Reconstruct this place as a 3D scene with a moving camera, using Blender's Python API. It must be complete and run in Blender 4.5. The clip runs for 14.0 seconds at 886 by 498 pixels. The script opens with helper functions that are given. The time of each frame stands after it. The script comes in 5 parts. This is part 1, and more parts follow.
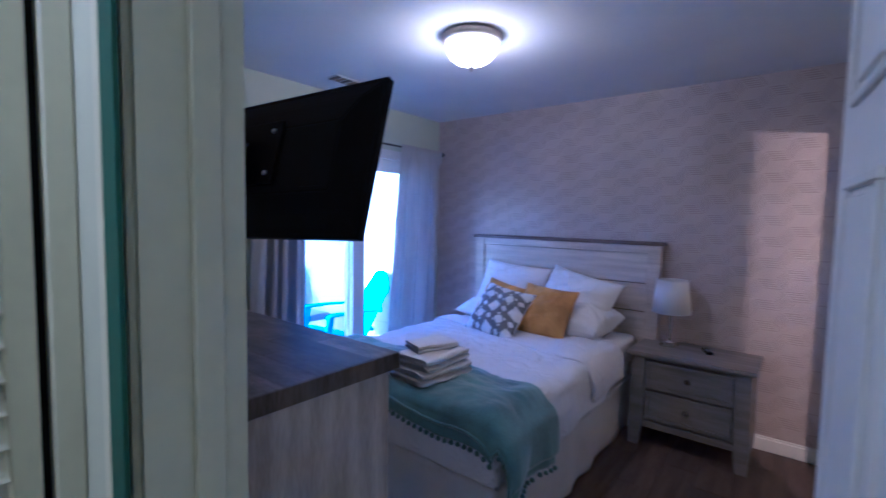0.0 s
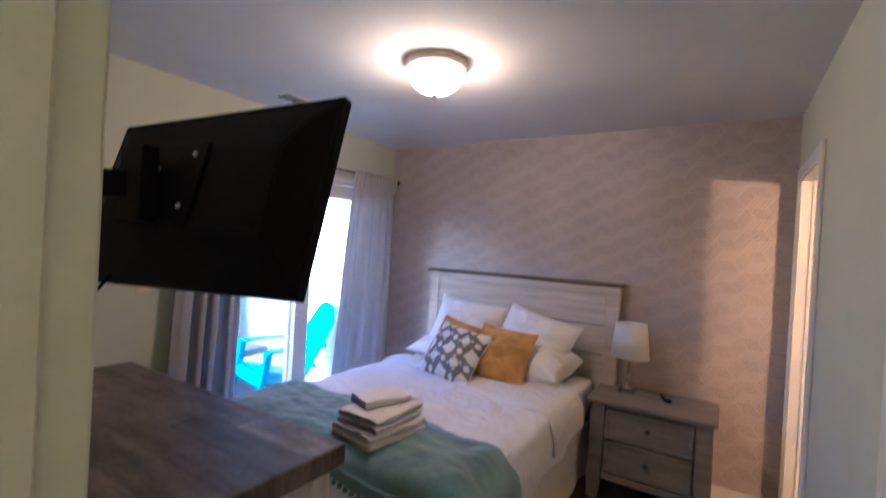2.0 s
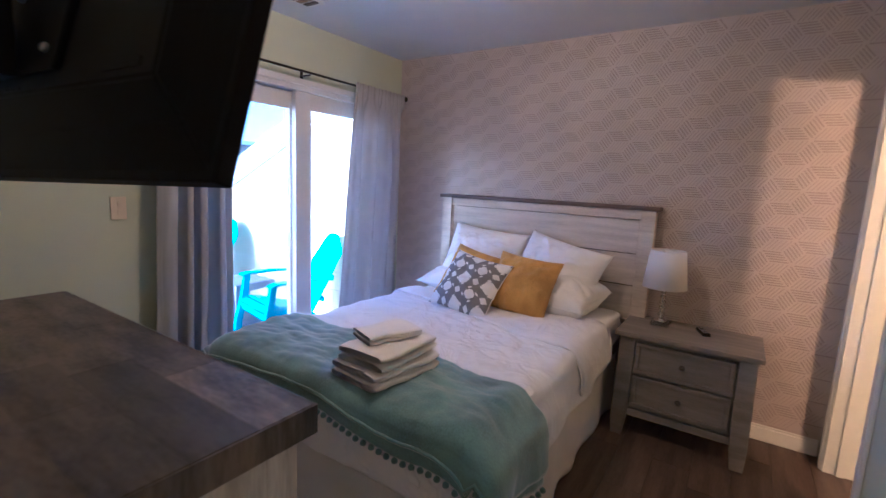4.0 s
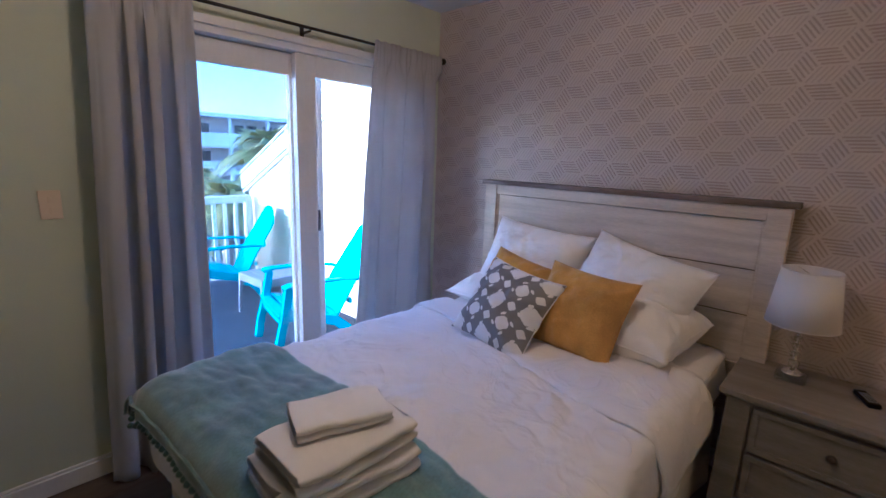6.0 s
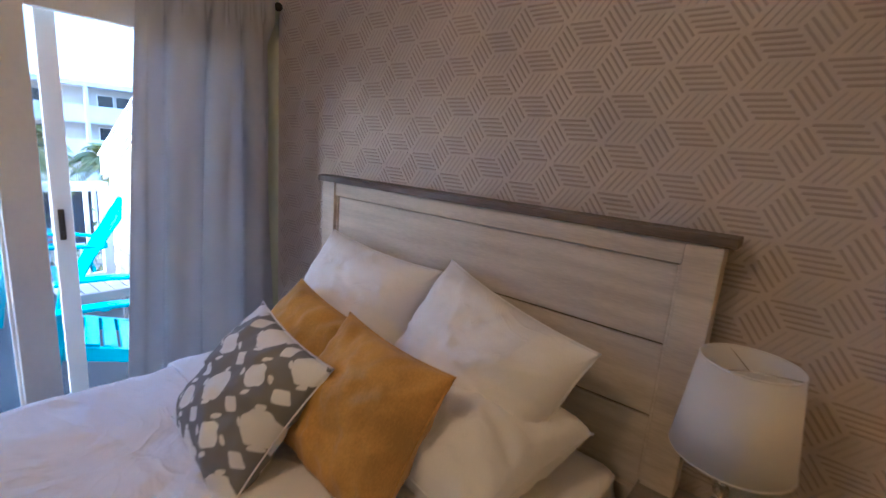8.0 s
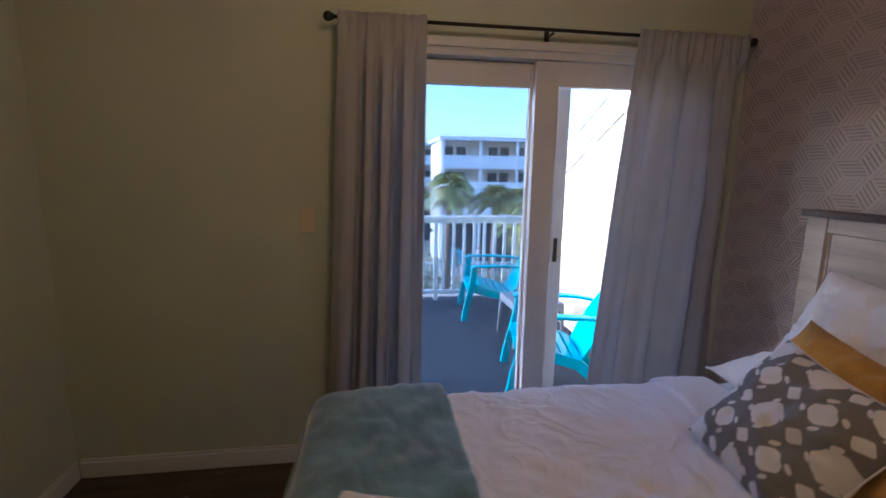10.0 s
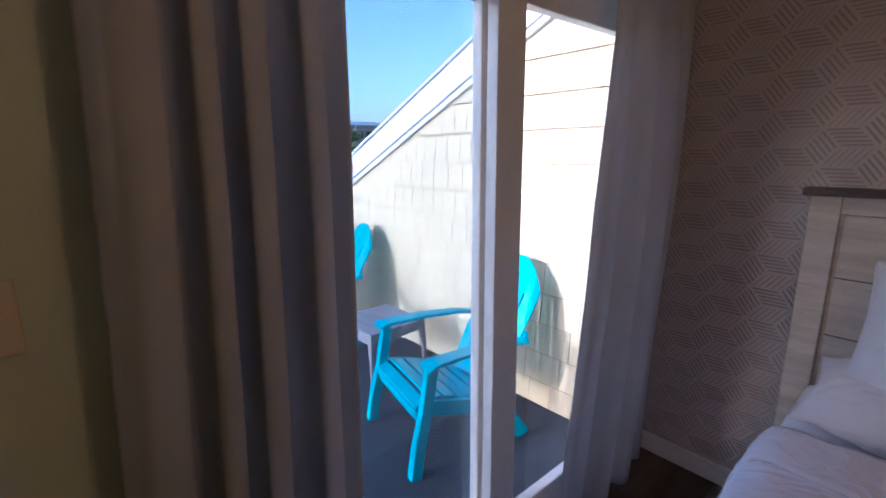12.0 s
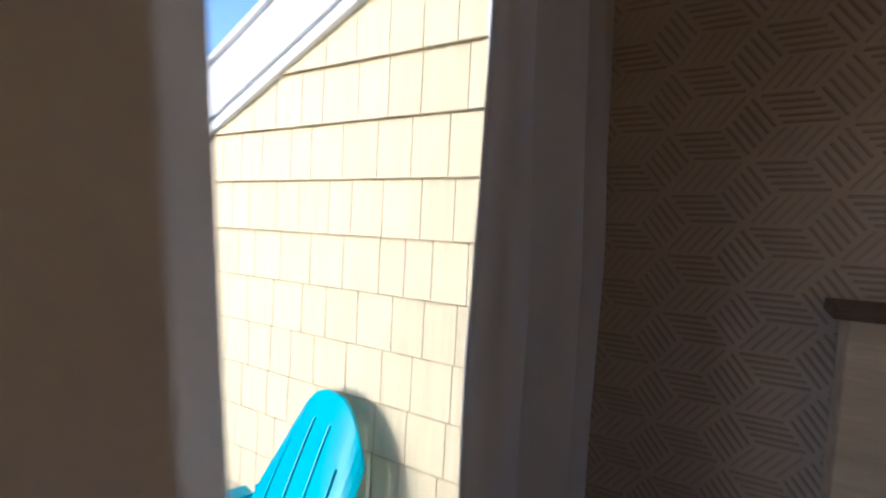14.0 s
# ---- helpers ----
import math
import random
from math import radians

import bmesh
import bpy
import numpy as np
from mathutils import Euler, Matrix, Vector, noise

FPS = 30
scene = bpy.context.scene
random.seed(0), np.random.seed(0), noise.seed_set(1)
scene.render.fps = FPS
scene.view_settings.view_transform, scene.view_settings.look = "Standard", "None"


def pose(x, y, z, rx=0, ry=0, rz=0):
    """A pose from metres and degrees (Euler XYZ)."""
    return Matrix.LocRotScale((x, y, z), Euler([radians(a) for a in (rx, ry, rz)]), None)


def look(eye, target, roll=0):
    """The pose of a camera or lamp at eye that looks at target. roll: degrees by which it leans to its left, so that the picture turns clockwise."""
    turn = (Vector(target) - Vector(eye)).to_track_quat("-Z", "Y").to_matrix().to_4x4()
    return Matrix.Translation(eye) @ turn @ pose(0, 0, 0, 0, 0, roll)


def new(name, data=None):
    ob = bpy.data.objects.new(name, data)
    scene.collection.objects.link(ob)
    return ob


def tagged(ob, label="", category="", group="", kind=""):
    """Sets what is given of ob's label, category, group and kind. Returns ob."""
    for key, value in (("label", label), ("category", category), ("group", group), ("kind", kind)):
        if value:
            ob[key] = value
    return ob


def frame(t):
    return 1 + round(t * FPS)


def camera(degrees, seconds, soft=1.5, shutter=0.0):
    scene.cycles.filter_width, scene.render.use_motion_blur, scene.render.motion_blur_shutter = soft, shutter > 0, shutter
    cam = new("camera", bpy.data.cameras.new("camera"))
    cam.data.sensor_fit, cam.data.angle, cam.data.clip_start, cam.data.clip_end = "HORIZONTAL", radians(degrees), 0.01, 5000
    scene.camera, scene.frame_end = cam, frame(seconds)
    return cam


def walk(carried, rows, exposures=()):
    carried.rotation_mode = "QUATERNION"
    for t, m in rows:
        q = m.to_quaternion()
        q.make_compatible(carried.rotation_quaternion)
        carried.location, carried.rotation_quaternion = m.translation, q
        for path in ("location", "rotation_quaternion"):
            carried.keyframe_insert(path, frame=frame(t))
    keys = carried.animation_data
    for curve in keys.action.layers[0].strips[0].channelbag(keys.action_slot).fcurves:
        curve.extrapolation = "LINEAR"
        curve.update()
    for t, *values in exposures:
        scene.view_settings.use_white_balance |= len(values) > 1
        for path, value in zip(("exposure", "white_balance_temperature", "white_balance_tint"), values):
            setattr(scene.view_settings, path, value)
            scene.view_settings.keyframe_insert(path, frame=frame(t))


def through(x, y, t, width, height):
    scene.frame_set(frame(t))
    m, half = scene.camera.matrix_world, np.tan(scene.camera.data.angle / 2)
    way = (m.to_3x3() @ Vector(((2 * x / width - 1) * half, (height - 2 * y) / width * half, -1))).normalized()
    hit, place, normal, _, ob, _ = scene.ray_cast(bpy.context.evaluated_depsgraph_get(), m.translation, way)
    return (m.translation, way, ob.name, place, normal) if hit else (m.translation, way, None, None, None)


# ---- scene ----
cam = camera(88.8, 14.0, shutter=0.5)
PATH = [
    (0, (2.923, -3.602, 1.489), (1.685, -2.037, 1.353), 1.1),
    (0.2, (2.895, -3.575, 1.484), (1.552, -2.093, 1.339), 1.8),
    (0.5, (2.806, -3.486, 1.475), (1.39, -2.082, 1.318), 2.8),
    (1, (2.743, -3.463, 1.479), (1.458, -1.94, 1.305), 2.6),
    (1.5, (2.743, -3.441, 1.479), (1.576, -1.831, 1.261), 2.6),
    (2, (2.765, -3.451, 1.549), (1.702, -1.757, 1.533), 3.2),
    (2.4, (2.765, -3.474, 1.594), (1.719, -1.776, 1.747), 3.3),
    (2.5, (2.769, -3.486, 1.576), (1.722, -1.789, 1.733), 3.4),
    (3, (2.727, -3.444, 1.476), (1.708, -1.734, 1.283), 3.4),
    (3.5, (2.664, -3.362, 1.451), (1.663, -1.658, 1.147), 3.0),
    (4, (2.591, -3.179, 1.45), (1.506, -1.526, 1.151), 2.6),
    (4.2, (2.564, -3.114, 1.449), (1.468, -1.473, 1.125), 2.0),
    (5.3, (2.41, -2.68, 1.465), (1.20, -1.15, 1.09), 2.2),
    (6.3, (2.306, -2.286, 1.491), (0.948, -0.876, 1.085), 2.4),
    (6.5, (2.275, -2.155, 1.493), (0.975, -0.69, 1.088), 5.4),
    (7, (2.28, -1.884, 1.485), (1.031, -0.376, 1.078), 4.6),
    (7.5, (2.329, -1.576, 1.491), (1.085, -0.07, 1.064), 5.9),
    (8, (2.301, -1.328, 1.487), (1.056, 0.181, 1.07), 4.6),
    (8.5, (2.187, -1.172, 1.526), (0.641, 0.026, 1.108), 2.3),
    (9, (2.109, -1.155, 1.524), (0.205, -0.634, 1.203), 2.2),
    (9.2, (2.069, -1.212, 1.517), (0.109, -0.99, 1.188), 0.2),
    (9.6, (2.165, -1.53, 1.50), (0.17, -1.36, 1.15), 0.5),
    (10.1, (2.185, -1.96, 1.485), (0.21, -1.62, 1.13), 1.0),
    (10.5, (2.02, -2.215, 1.47), (0.08, -1.72, 1.11), 1.5),
    (10.9, (1.70, -2.225, 1.455), (-0.17, -1.53, 1.07), 1.9),
    (11.3, (1.353, -2.122, 1.446), (-0.382, -1.215, 1.043), 2.2),
    (11.5, (1.24, -2.122, 1.433), (-0.397, -1.048, 1.032), 2.6),
    (12, (0.894, -2.102, 1.476), (-0.581, -0.818, 1.055), -0.4),
    (12.5, (0.692, -2.078, 1.489), (-0.694, -0.70, 1.080), -1.2),
    (12.75, (0.535, -2.0, 1.475), (-0.775, -0.53, 1.09), -1.2),
    (13, (0.442, -1.805, 1.46), (-0.758, -0.245, 1.109), -1.2),
    (13.5, (0.367, -1.491, 1.505), (-0.692, 0.186, 1.252), 0.2),
    (14, (0.310, -1.160, 1.528), (-0.688, 0.560, 1.312), 0.6),
]
walk(cam, [(t, look(e, g, r)) for t, e, g, r in PATH],
     exposures=[(0.0, 3.05, 2950, 24), (0.6, 3.3, 3350, 26), (1.2, 3.45, 3500, 23), (1.6, 3.5, 3600, 24), (2.5, 3.4, 3650, 24), (3.0, 3.6, 3650, 24),
                (3.5, 3.35, 3650, 24), (4.2, 3.5, 3600, 24), (6.5, 2.95, 3700, 19), (7.0, 2.95, 3800, 17), (7.5, 3.0, 3950, 16), (8.2, 3.12, 4000, 16),
                (8.55, 3.25, 4050, 17), (9.0, 2.4, 4200, 17), (11.4, 2.1, 4150, 29), (12.2, 1.8, 4300, 25), (12.9, 1.55, 4400, 19),
                (13.5, 0.85, 4450, 11), (14.0, 1.15, 4600, 15)])

# ---------- world and large lights ----------
SUN_EL, SUN_DIR = radians(17), Vector((0.22, 0.975, 0.0)).normalized()
world = bpy.data.worlds.new("sky")
scene.world = world
world.use_nodes = True
wn, wl = world.node_tree.nodes, world.node_tree.links
sky = wn.new("ShaderNodeTexSky")
sky.sky_type, sky.sun_disc, sky.sun_elevation = "NISHITA", False, SUN_EL
sky.air_density, sky.dust_density, sky.ozone_density = 1.0, 2.6, 0.4
sky.sun_rotation = math.atan2(-SUN_DIR.x, -SUN_DIR.y)
wn["Background"].inputs["Strength"].default_value = 0.15
wl.new(sky.outputs["Color"], wn["Background"].inputs["Color"])


def lamp(name, kind, m, energy, colour, **settings):
    data = bpy.data.lights.new(name, kind)
    data.energy, data.color = energy, colour
    for key, value in settings.items():
        if key == "size":
            data.shadow_soft_size = value
        if key == "angle":
            data.angle = value
    ob = new(name, data)
    ob.matrix_world = m
    return ob


down = Vector((SUN_DIR.x * math.cos(SUN_EL), SUN_DIR.y * math.cos(SUN_EL), -math.sin(SUN_EL)))
lamp("sun", "SUN", look((0, 0, 30), Vector((0, 0, 30)) + down), 0.6, (1.0, 0.90, 0.72), angle=radians(2.0))
lamp("ceiling_bulb", "POINT", pose(1.50, -1.59, 2.335), 1.05, (1.0, 0.46, 0.12), size=0.05)
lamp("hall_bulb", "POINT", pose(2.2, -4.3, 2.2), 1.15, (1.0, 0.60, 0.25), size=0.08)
lamp("bathroom_bulb", "POINT", pose(3.95, -1.80, 1.93), 10, (1.0, 0.41, 0.08), size=0.05)


# ---------- materials ----------
def material(name, colour, rough=0.6, vary=0.12, scale=4.0, fine=60.0, bump=0.15, metal=0.0, stretch=(1, 1, 1), random_amount=0.0,
             second=None, sheen=0.0, spec=0.5):
    """Colour with a coarse and a fine variation, and a fine relief."""
    m = bpy.data.materials.new(name)
    m.use_nodes = True
    n, l = m.node_tree.nodes, m.node_tree.links
    b = n["Principled BSDF"]
    b.inputs["Roughness"].default_value, b.inputs["Metallic"].default_value = rough, metal
    b.inputs["Specular IOR Level"].default_value = spec
    if sheen:
        b.inputs["Sheen Weight"].default_value = sheen
    tc, mp = n.new("ShaderNodeTexCoord"), n.new("ShaderNodeMapping")
    mp.inputs["Scale"].default_value = stretch
    l.new(tc.outputs["Object"], mp.inputs["Vector"])
    coarse, grain = n.new("ShaderNodeTexNoise"), n.new("ShaderNodeTexNoise")
    coarse.inputs["Scale"].default_value, coarse.inputs["Detail"].default_value = scale, 5
    grain.inputs["Scale"].default_value, grain.inputs["Detail"].default_value = fine, 3
    l.new(mp.outputs["Vector"], coarse.inputs["Vector"]), l.new(mp.outputs["Vector"], grain.inputs["Vector"])
    mix = n.new("ShaderNodeMix")
    mix.data_type = "RGBA"
    other = second or tuple(c * (1 - vary) for c in colour)
    mix.inputs["A"].default_value = (*[min(1, c * (1 + vary * 0.4)) for c in colour], 1)
    mix.inputs["B"].default_value = (*other, 1)
    ramp = n.new("ShaderNodeMapRange")
    ramp.inputs["From Min"].default_value, ramp.inputs["From Max"].default_value = 0.33, 0.67
    add = n.new("ShaderNodeMath")
    add.operation = "MULTIPLY_ADD"
    l.new(grain.outputs["Fac"], add.inputs[0])
    add.inputs[1].default_value = 0.45
    l.new(coarse.outputs["Fac"], add.inputs[2])
    sub = n.new("ShaderNodeMath")
    sub.operation = "SUBTRACT"
    l.new(add.outputs[0], sub.inputs[0])
    sub.inputs[1].default_value = 0.225
    l.new(sub.outputs[0], ramp.inputs["Value"])
    l.new(ramp.outputs["Result"], mix.inputs["Factor"])
    out = mix.outputs["Result"]
    if random_amount:
        info, hsv, mr = n.new("ShaderNodeObjectInfo"), n.new("ShaderNodeHueSaturation"), n.new("ShaderNodeMapRange")
        mr.inputs["To Min"].default_value, mr.inputs["To Max"].default_value = 1 - random_amount, 1 + random_amount
        l.new(info.outputs["Random"], mr.inputs["Value"]), l.new(mr.outputs["Result"], hsv.inputs["Value"])
        l.new(out, hsv.inputs["Color"])
        out = hsv.outputs["Color"]
    l.new(out, b.inputs["Base Color"])
    if bump:
        bp = n.new("ShaderNodeBump")
        bp.inputs["Strength"].default_value, bp.inputs["Distance"].default_value = bump, 0.004
        l.new(add.outputs[0], bp.inputs["Height"]), l.new(bp.outputs["Normal"], b.inputs["Normal"])
    return m


def emitter(name, colour, strength, mix_rough=0.3):
    m = bpy.data.materials.new(name)
    m.use_nodes = True
    b = m.node_tree.nodes["Principled BSDF"]
    b.inputs["Base Color"].default_value = (0.9, 0.88, 0.82, 1)
    b.inputs["Roughness"].default_value = mix_rough
    b.inputs["Emission Color"].default_value, b.inputs["Emission Strength"].default_value = (*colour, 1), strength
    return m


def glass_material(name, tint=(1, 1, 1)):
    """A thin pane: clear, with a mirror gloss that grows at grazing angles."""
    m = bpy.data.materials.new(name)
    m.use_nodes = True
    n, l = m.node_tree.nodes, m.node_tree.links
    n.remove(n["Principled BSDF"])
    clear, gloss, mix, face, power, scale = (n.new("ShaderNode" + k) for k in ("BsdfTransparent", "BsdfGlossy", "MixShader", "LayerWeight", "Math", "Math"))
    clear.inputs["Color"].default_value = (*tint, 1)
    gloss.inputs["Roughness"].default_value = 0.02
    power.operation, scale.operation = "POWER", "MULTIPLY_ADD"
    power.inputs[1].default_value, scale.inputs[1].default_value, scale.inputs[2].default_value = 4.0, 0.45, 0.025
    face.inputs["Blend"].default_value = 0.5
    l.new(face.outputs["Facing"], power.inputs[0]), l.new(power.outputs[0], scale.inputs[0])
    l.new(scale.outputs[0], mix.inputs[0]), l.new(clear.outputs[0], mix.inputs[1]), l.new(gloss.outputs[0], mix.inputs[2])
    l.new(mix.outputs[0], n["Material Output"].inputs["Surface"])
    return m


def cloth_material(name, colour, through=0.0, **more):
    m = material(name, colour, **more)
    if through:
        n, l = m.node_tree.nodes, m.node_tree.links
        t, mix = n.new("ShaderNodeBsdfTranslucent"), n.new("ShaderNodeMixShader")
        t.inputs["Color"].default_value = (*[min(0.9, c * 1.25) for c in colour], 1)
        mix.inputs[0].default_value = through
        l.new(n["Principled BSDF"].outputs[0], mix.inputs[1]), l.new(t.outputs[0], mix.inputs[2])
        l.new(mix.outputs[0], n["Material Output"].inputs["Surface"])
    return m


WALL = material("pale_green_paint", (0.60, 0.62, 0.45), 0.75, 0.05, 1.5, 180, 0.12)
CEIL = material("ceiling_paint", (0.74, 0.74, 0.74), 0.85, 0.05, 2, 90, 0.2)
PAPER = material("wallpaper_ground", (0.52, 0.455, 0.42), 0.5, 0.10, 3, 220, 0.15)
STRIPE_D = material("wallpaper_stripe", (0.385, 0.325, 0.295), 0.5, 0.12, 3, 220, 0.1)
STRIPE_L = material("wallpaper_stripe_light", (0.46, 0.40, 0.37), 0.45, 0.12, 3, 220, 0.1)
TRIM = material("trim_paint", (0.78, 0.77, 0.72), 0.4, 0.05, 2, 40, 0.05)
DOORP = material("slider_vinyl", (0.72, 0.70, 0.66), 0.4, 0.06, 2, 50, 0.05)
JAMB = material("hall_paint", (0.66, 0.65, 0.45), 0.5, 0.07, 1.5, 30, 0.08)
PLANK = material("floor_plank", (0.105, 0.072, 0.053), 0.45, 0.5, 2.2, 22, 0.25, stretch=(9, 0.8, 1), random_amount=0.3)
SUBFLOOR = material("floor_joint", (0.05, 0.04, 0.03), 0.8, 0.2)
TOPW = material("dresser_top_wood", (0.13, 0.098, 0.078), 0.5, 0.5, 4, 30, 0.10, stretch=(1.8, 6, 1), second=(0.034, 0.026, 0.022), random_amount=0.6)
SIDEW = material("dresser_side_wood", (0.56, 0.50, 0.42), 0.6, 0.3, 2.5, 30, 0.15, stretch=(8, 8, 0.9), second=(0.36, 0.31, 0.26))
HBW = material("headboard_wood", (0.57, 0.50, 0.41), 0.55, 0.3, 2.5, 35, 0.15, stretch=(0.9, 8, 9), second=(0.46, 0.395, 0.32))
HBCAP = material("headboard_cap_wood", (0.14, 0.105, 0.085), 0.5, 0.4, 3, 35, 0.2, stretch=(0.9, 8, 9))
NSW = material("nightstand_wood", (0.25, 0.225, 0.20), 0.5, 0.25, 3, 40, 0.12, stretch=(1, 6, 7))
KNOB = material("knob_metal", (0.10, 0.085, 0.07), 0.35, 0.2, metal=0.8)
LINEN = cloth_material("white_linen", (0.82, 0.79, 0.80), rough=0.9, vary=0.04, scale=6, fine=300, bump=0.25, sheen=0.2)


def wrinkled(m, scale, strength, depth):
    """Adds soft creases over the weave's own relief."""
    n, l = m.node_tree.nodes, m.node_tree.links
    b = n["Principled BSDF"]
    tc, tex, sharp, bp = n.new("ShaderNodeTexCoord"), n.new("ShaderNodeTexNoise"), n.new("ShaderNodeMath"), n.new("ShaderNodeBump")
    tex.inputs["Scale"].default_value, tex.inputs["Detail"].default_value, tex.inputs["Distortion"].default_value = scale, 3, 1.6
    l.new(tc.outputs["Object"], tex.inputs["Vector"])
    fold = n.new("ShaderNodeMath")
    fold.operation, fold.inputs[1].default_value = "SUBTRACT", 0.5
    sharp.operation = "ABSOLUTE"
    l.new(tex.outputs["Fac"], fold.inputs[0]), l.new(fold.outputs[0], sharp.inputs[0])
    root = n.new("ShaderNodeMath")
    root.operation, root.inputs[1].default_value = "POWER", 0.6
    l.new(sharp.outputs[0], root.inputs[0])
    bp.inputs["Strength"].default_value, bp.inputs["Distance"].default_value, bp.invert = strength, depth, True
    l.new(root.outputs[0], bp.inputs["Height"])
    l.new(b.inputs["Normal"].links[0].from_socket, bp.inputs["Normal"])
    l.new(bp.outputs["Normal"], b.inputs["Normal"])


wrinkled(LINEN, 3.6, 0.55, 0.03)
SKIRT = cloth_material("bed_skirt", (0.70, 0.66, 0.63), rough=0.9, vary=0.06, scale=5, fine=300, bump=0.25)
PILLOW = cloth_material("white_pillowcase", (0.83, 0.80, 0.78), rough=0.85, vary=0.05, scale=6, fine=260, bump=0.2, sheen=0.2)
wrinkled(PILLOW, 5.0, 0.3, 0.02)
MUSTARD = cloth_material("mustard_velvet", (0.56, 0.31, 0.02), rough=0.75, vary=0.3, scale=7, fine=200, bump=0.25, sheen=0.15)
THROW = cloth_material("teal_plush", (0.15, 0.265, 0.285), rough=0.9, vary=0.4, scale=6, fine=140, bump=0.4, sheen=0.8)
TOWEL = cloth_material("white_terry", (0.82, 0.78, 0.74), rough=0.95, vary=0.07, scale=8, fine=420, bump=0.8)
CURTAIN = cloth_material("grey_curtain", (0.53, 0.515, 0.51), through=0.32, rough=0.85, vary=0.08, scale=4, fine=350, bump=0.15)
ROD = material("rod_metal", (0.035, 0.03, 0.028), 0.4, 0.2, metal=0.6)
BLACKP = material("black_plastic_and_gap_shade", (0.004, 0.004, 0.005), 0.55, 0.3, 5, 200, 0.05, spec=0.12)
SCREEN = material("dark_screen", (0.008, 0.008, 0.010), 0.12, 0.1, 3, 50, 0.0)
STEEL = material("steel", (0.6, 0.6, 0.6), 0.3, 0.1, metal=1.0)
CHROME = material("chrome", (0.82, 0.80, 0.78), 0.08, 0.05, metal=1.0)
NICKEL = material("brushed_nickel", (0.55, 0.50, 0.43), 0.3, 0.1, metal=1.0)
SHADE = cloth_material("lamp_shade_fabric", (0.84, 0.81, 0.80), through=0.35, rough=0.9, vary=0.03, scale=5, fine=400, bump=0.15)
CRYSTAL = bpy.data.materials.new("crystal")
CRYSTAL.use_nodes = True
CRYSTAL.node_tree.nodes["Principled BSDF"].inputs["Transmission Weight"].default_value = 0.9
CRYSTAL.node_tree.nodes["Principled BSDF"].inputs["Roughness"].default_value = 0.03
IVORY = material("ivory_plastic", (0.72, 0.60, 0.42), 0.4, 0.05)
GLASS = glass_material("window_glass")
GLASS2 = glass_material("window_glass_tinted", (0.90, 0.95, 0.97))
SCREENMESH = bpy.data.materials.new("insect_mesh")
SCREENMESH.use_nodes = True
sn, sl = SCREENMESH.node_tree.nodes, SCREENMESH.node_tree.links
see, wire, weave = sn.new("ShaderNodeBsdfTransparent"), sn.new("ShaderNodeBsdfDiffuse"), sn.new("ShaderNodeMixShader")
wire.inputs["Color"].default_value, weave.inputs[0].default_value = (0.45, 0.48, 0.55, 1), 0.16
sl.new(see.outputs[0], weave.inputs[1]), sl.new(wire.outputs[0], weave.inputs[2])
sl.new(weave.outputs[0], sn["Material Output"].inputs["Surface"])
OPAL = emitter("opal_glass_lit", (1.0, 0.54, 0.16), 3.2)
SHINGLE = material("cream_shingle", (0.68, 0.58, 0.36), 0.75, 0.10, 3, 60, 0.35, stretch=(14, 1, 1.2), random_amount=0.04)
GAP = material("shingle_gap", (0.34, 0.27, 0.16), 0.9, 0.2)
RAKE = material("white_board", (0.78, 0.78, 0.80), 0.6, 0.06, 2, 40, 0.1)
DECK = material("deck_coating", (0.022, 0.027, 0.038), 0.8, 0.25, 5, 120, 0.4)
TEAL = material("turquoise_plastic", (0.005, 0.36, 0.47), 0.38, 0.10, 4, 90, 0.05, random_amount=0.05)
TABLEP = material("grey_plastic", (0.22, 0.22, 0.25), 0.5, 0.12, 4, 90, 0.05)
RAILP = material("white_railing", (0.78, 0.79, 0.80), 0.4, 0.06, 2, 50, 0.05)


# ---------- building helpers ----------
def part(name, bm, mat, parent=None, label="", smooth=False):
    me = bpy.data.meshes.new(name)
    bmesh.ops.recalc_face_normals(bm, faces=bm.faces)
    bm.to_mesh(me)
    bm.free()
    me.materials.append(mat)
    if smooth:
        me.polygons.foreach_set("use_smooth", [True] * len(me.polygons))
    ob = new(name, me)
    if parent:
        ob.parent = parent
    if label:
        ob["label"] = label
    return ob


def thing(name, label, category, m=None, group="", kind=""):
    ob = new(name)
    if m:
        ob.matrix_world = m
    return tagged(ob, label, category, group, kind)


def box(x0, y0, z0, x1, y1, z1, bevel=0.0, seg=2, bm=None):
    out = bmesh.new()
    bmesh.ops.create_cube(out, size=1, matrix=Matrix.LocRotScale(((x0 + x1) / 2, (y0 + y1) / 2, (z0 + z1) / 2), None, (abs(x1 - x0), abs(y1 - y0), abs(z1 - z0))))
    if bevel:
        bmesh.ops.bevel(out, geom=out.edges[:], offset=bevel, segments=seg, affect="EDGES", profile=0.6)
    if bm is None:
        return out
    me = bpy.data.meshes.new("tmp")
    out.to_mesh(me)
    out.free()
    bm.from_mesh(me)
    bpy.data.meshes.remove(me)
    return bm


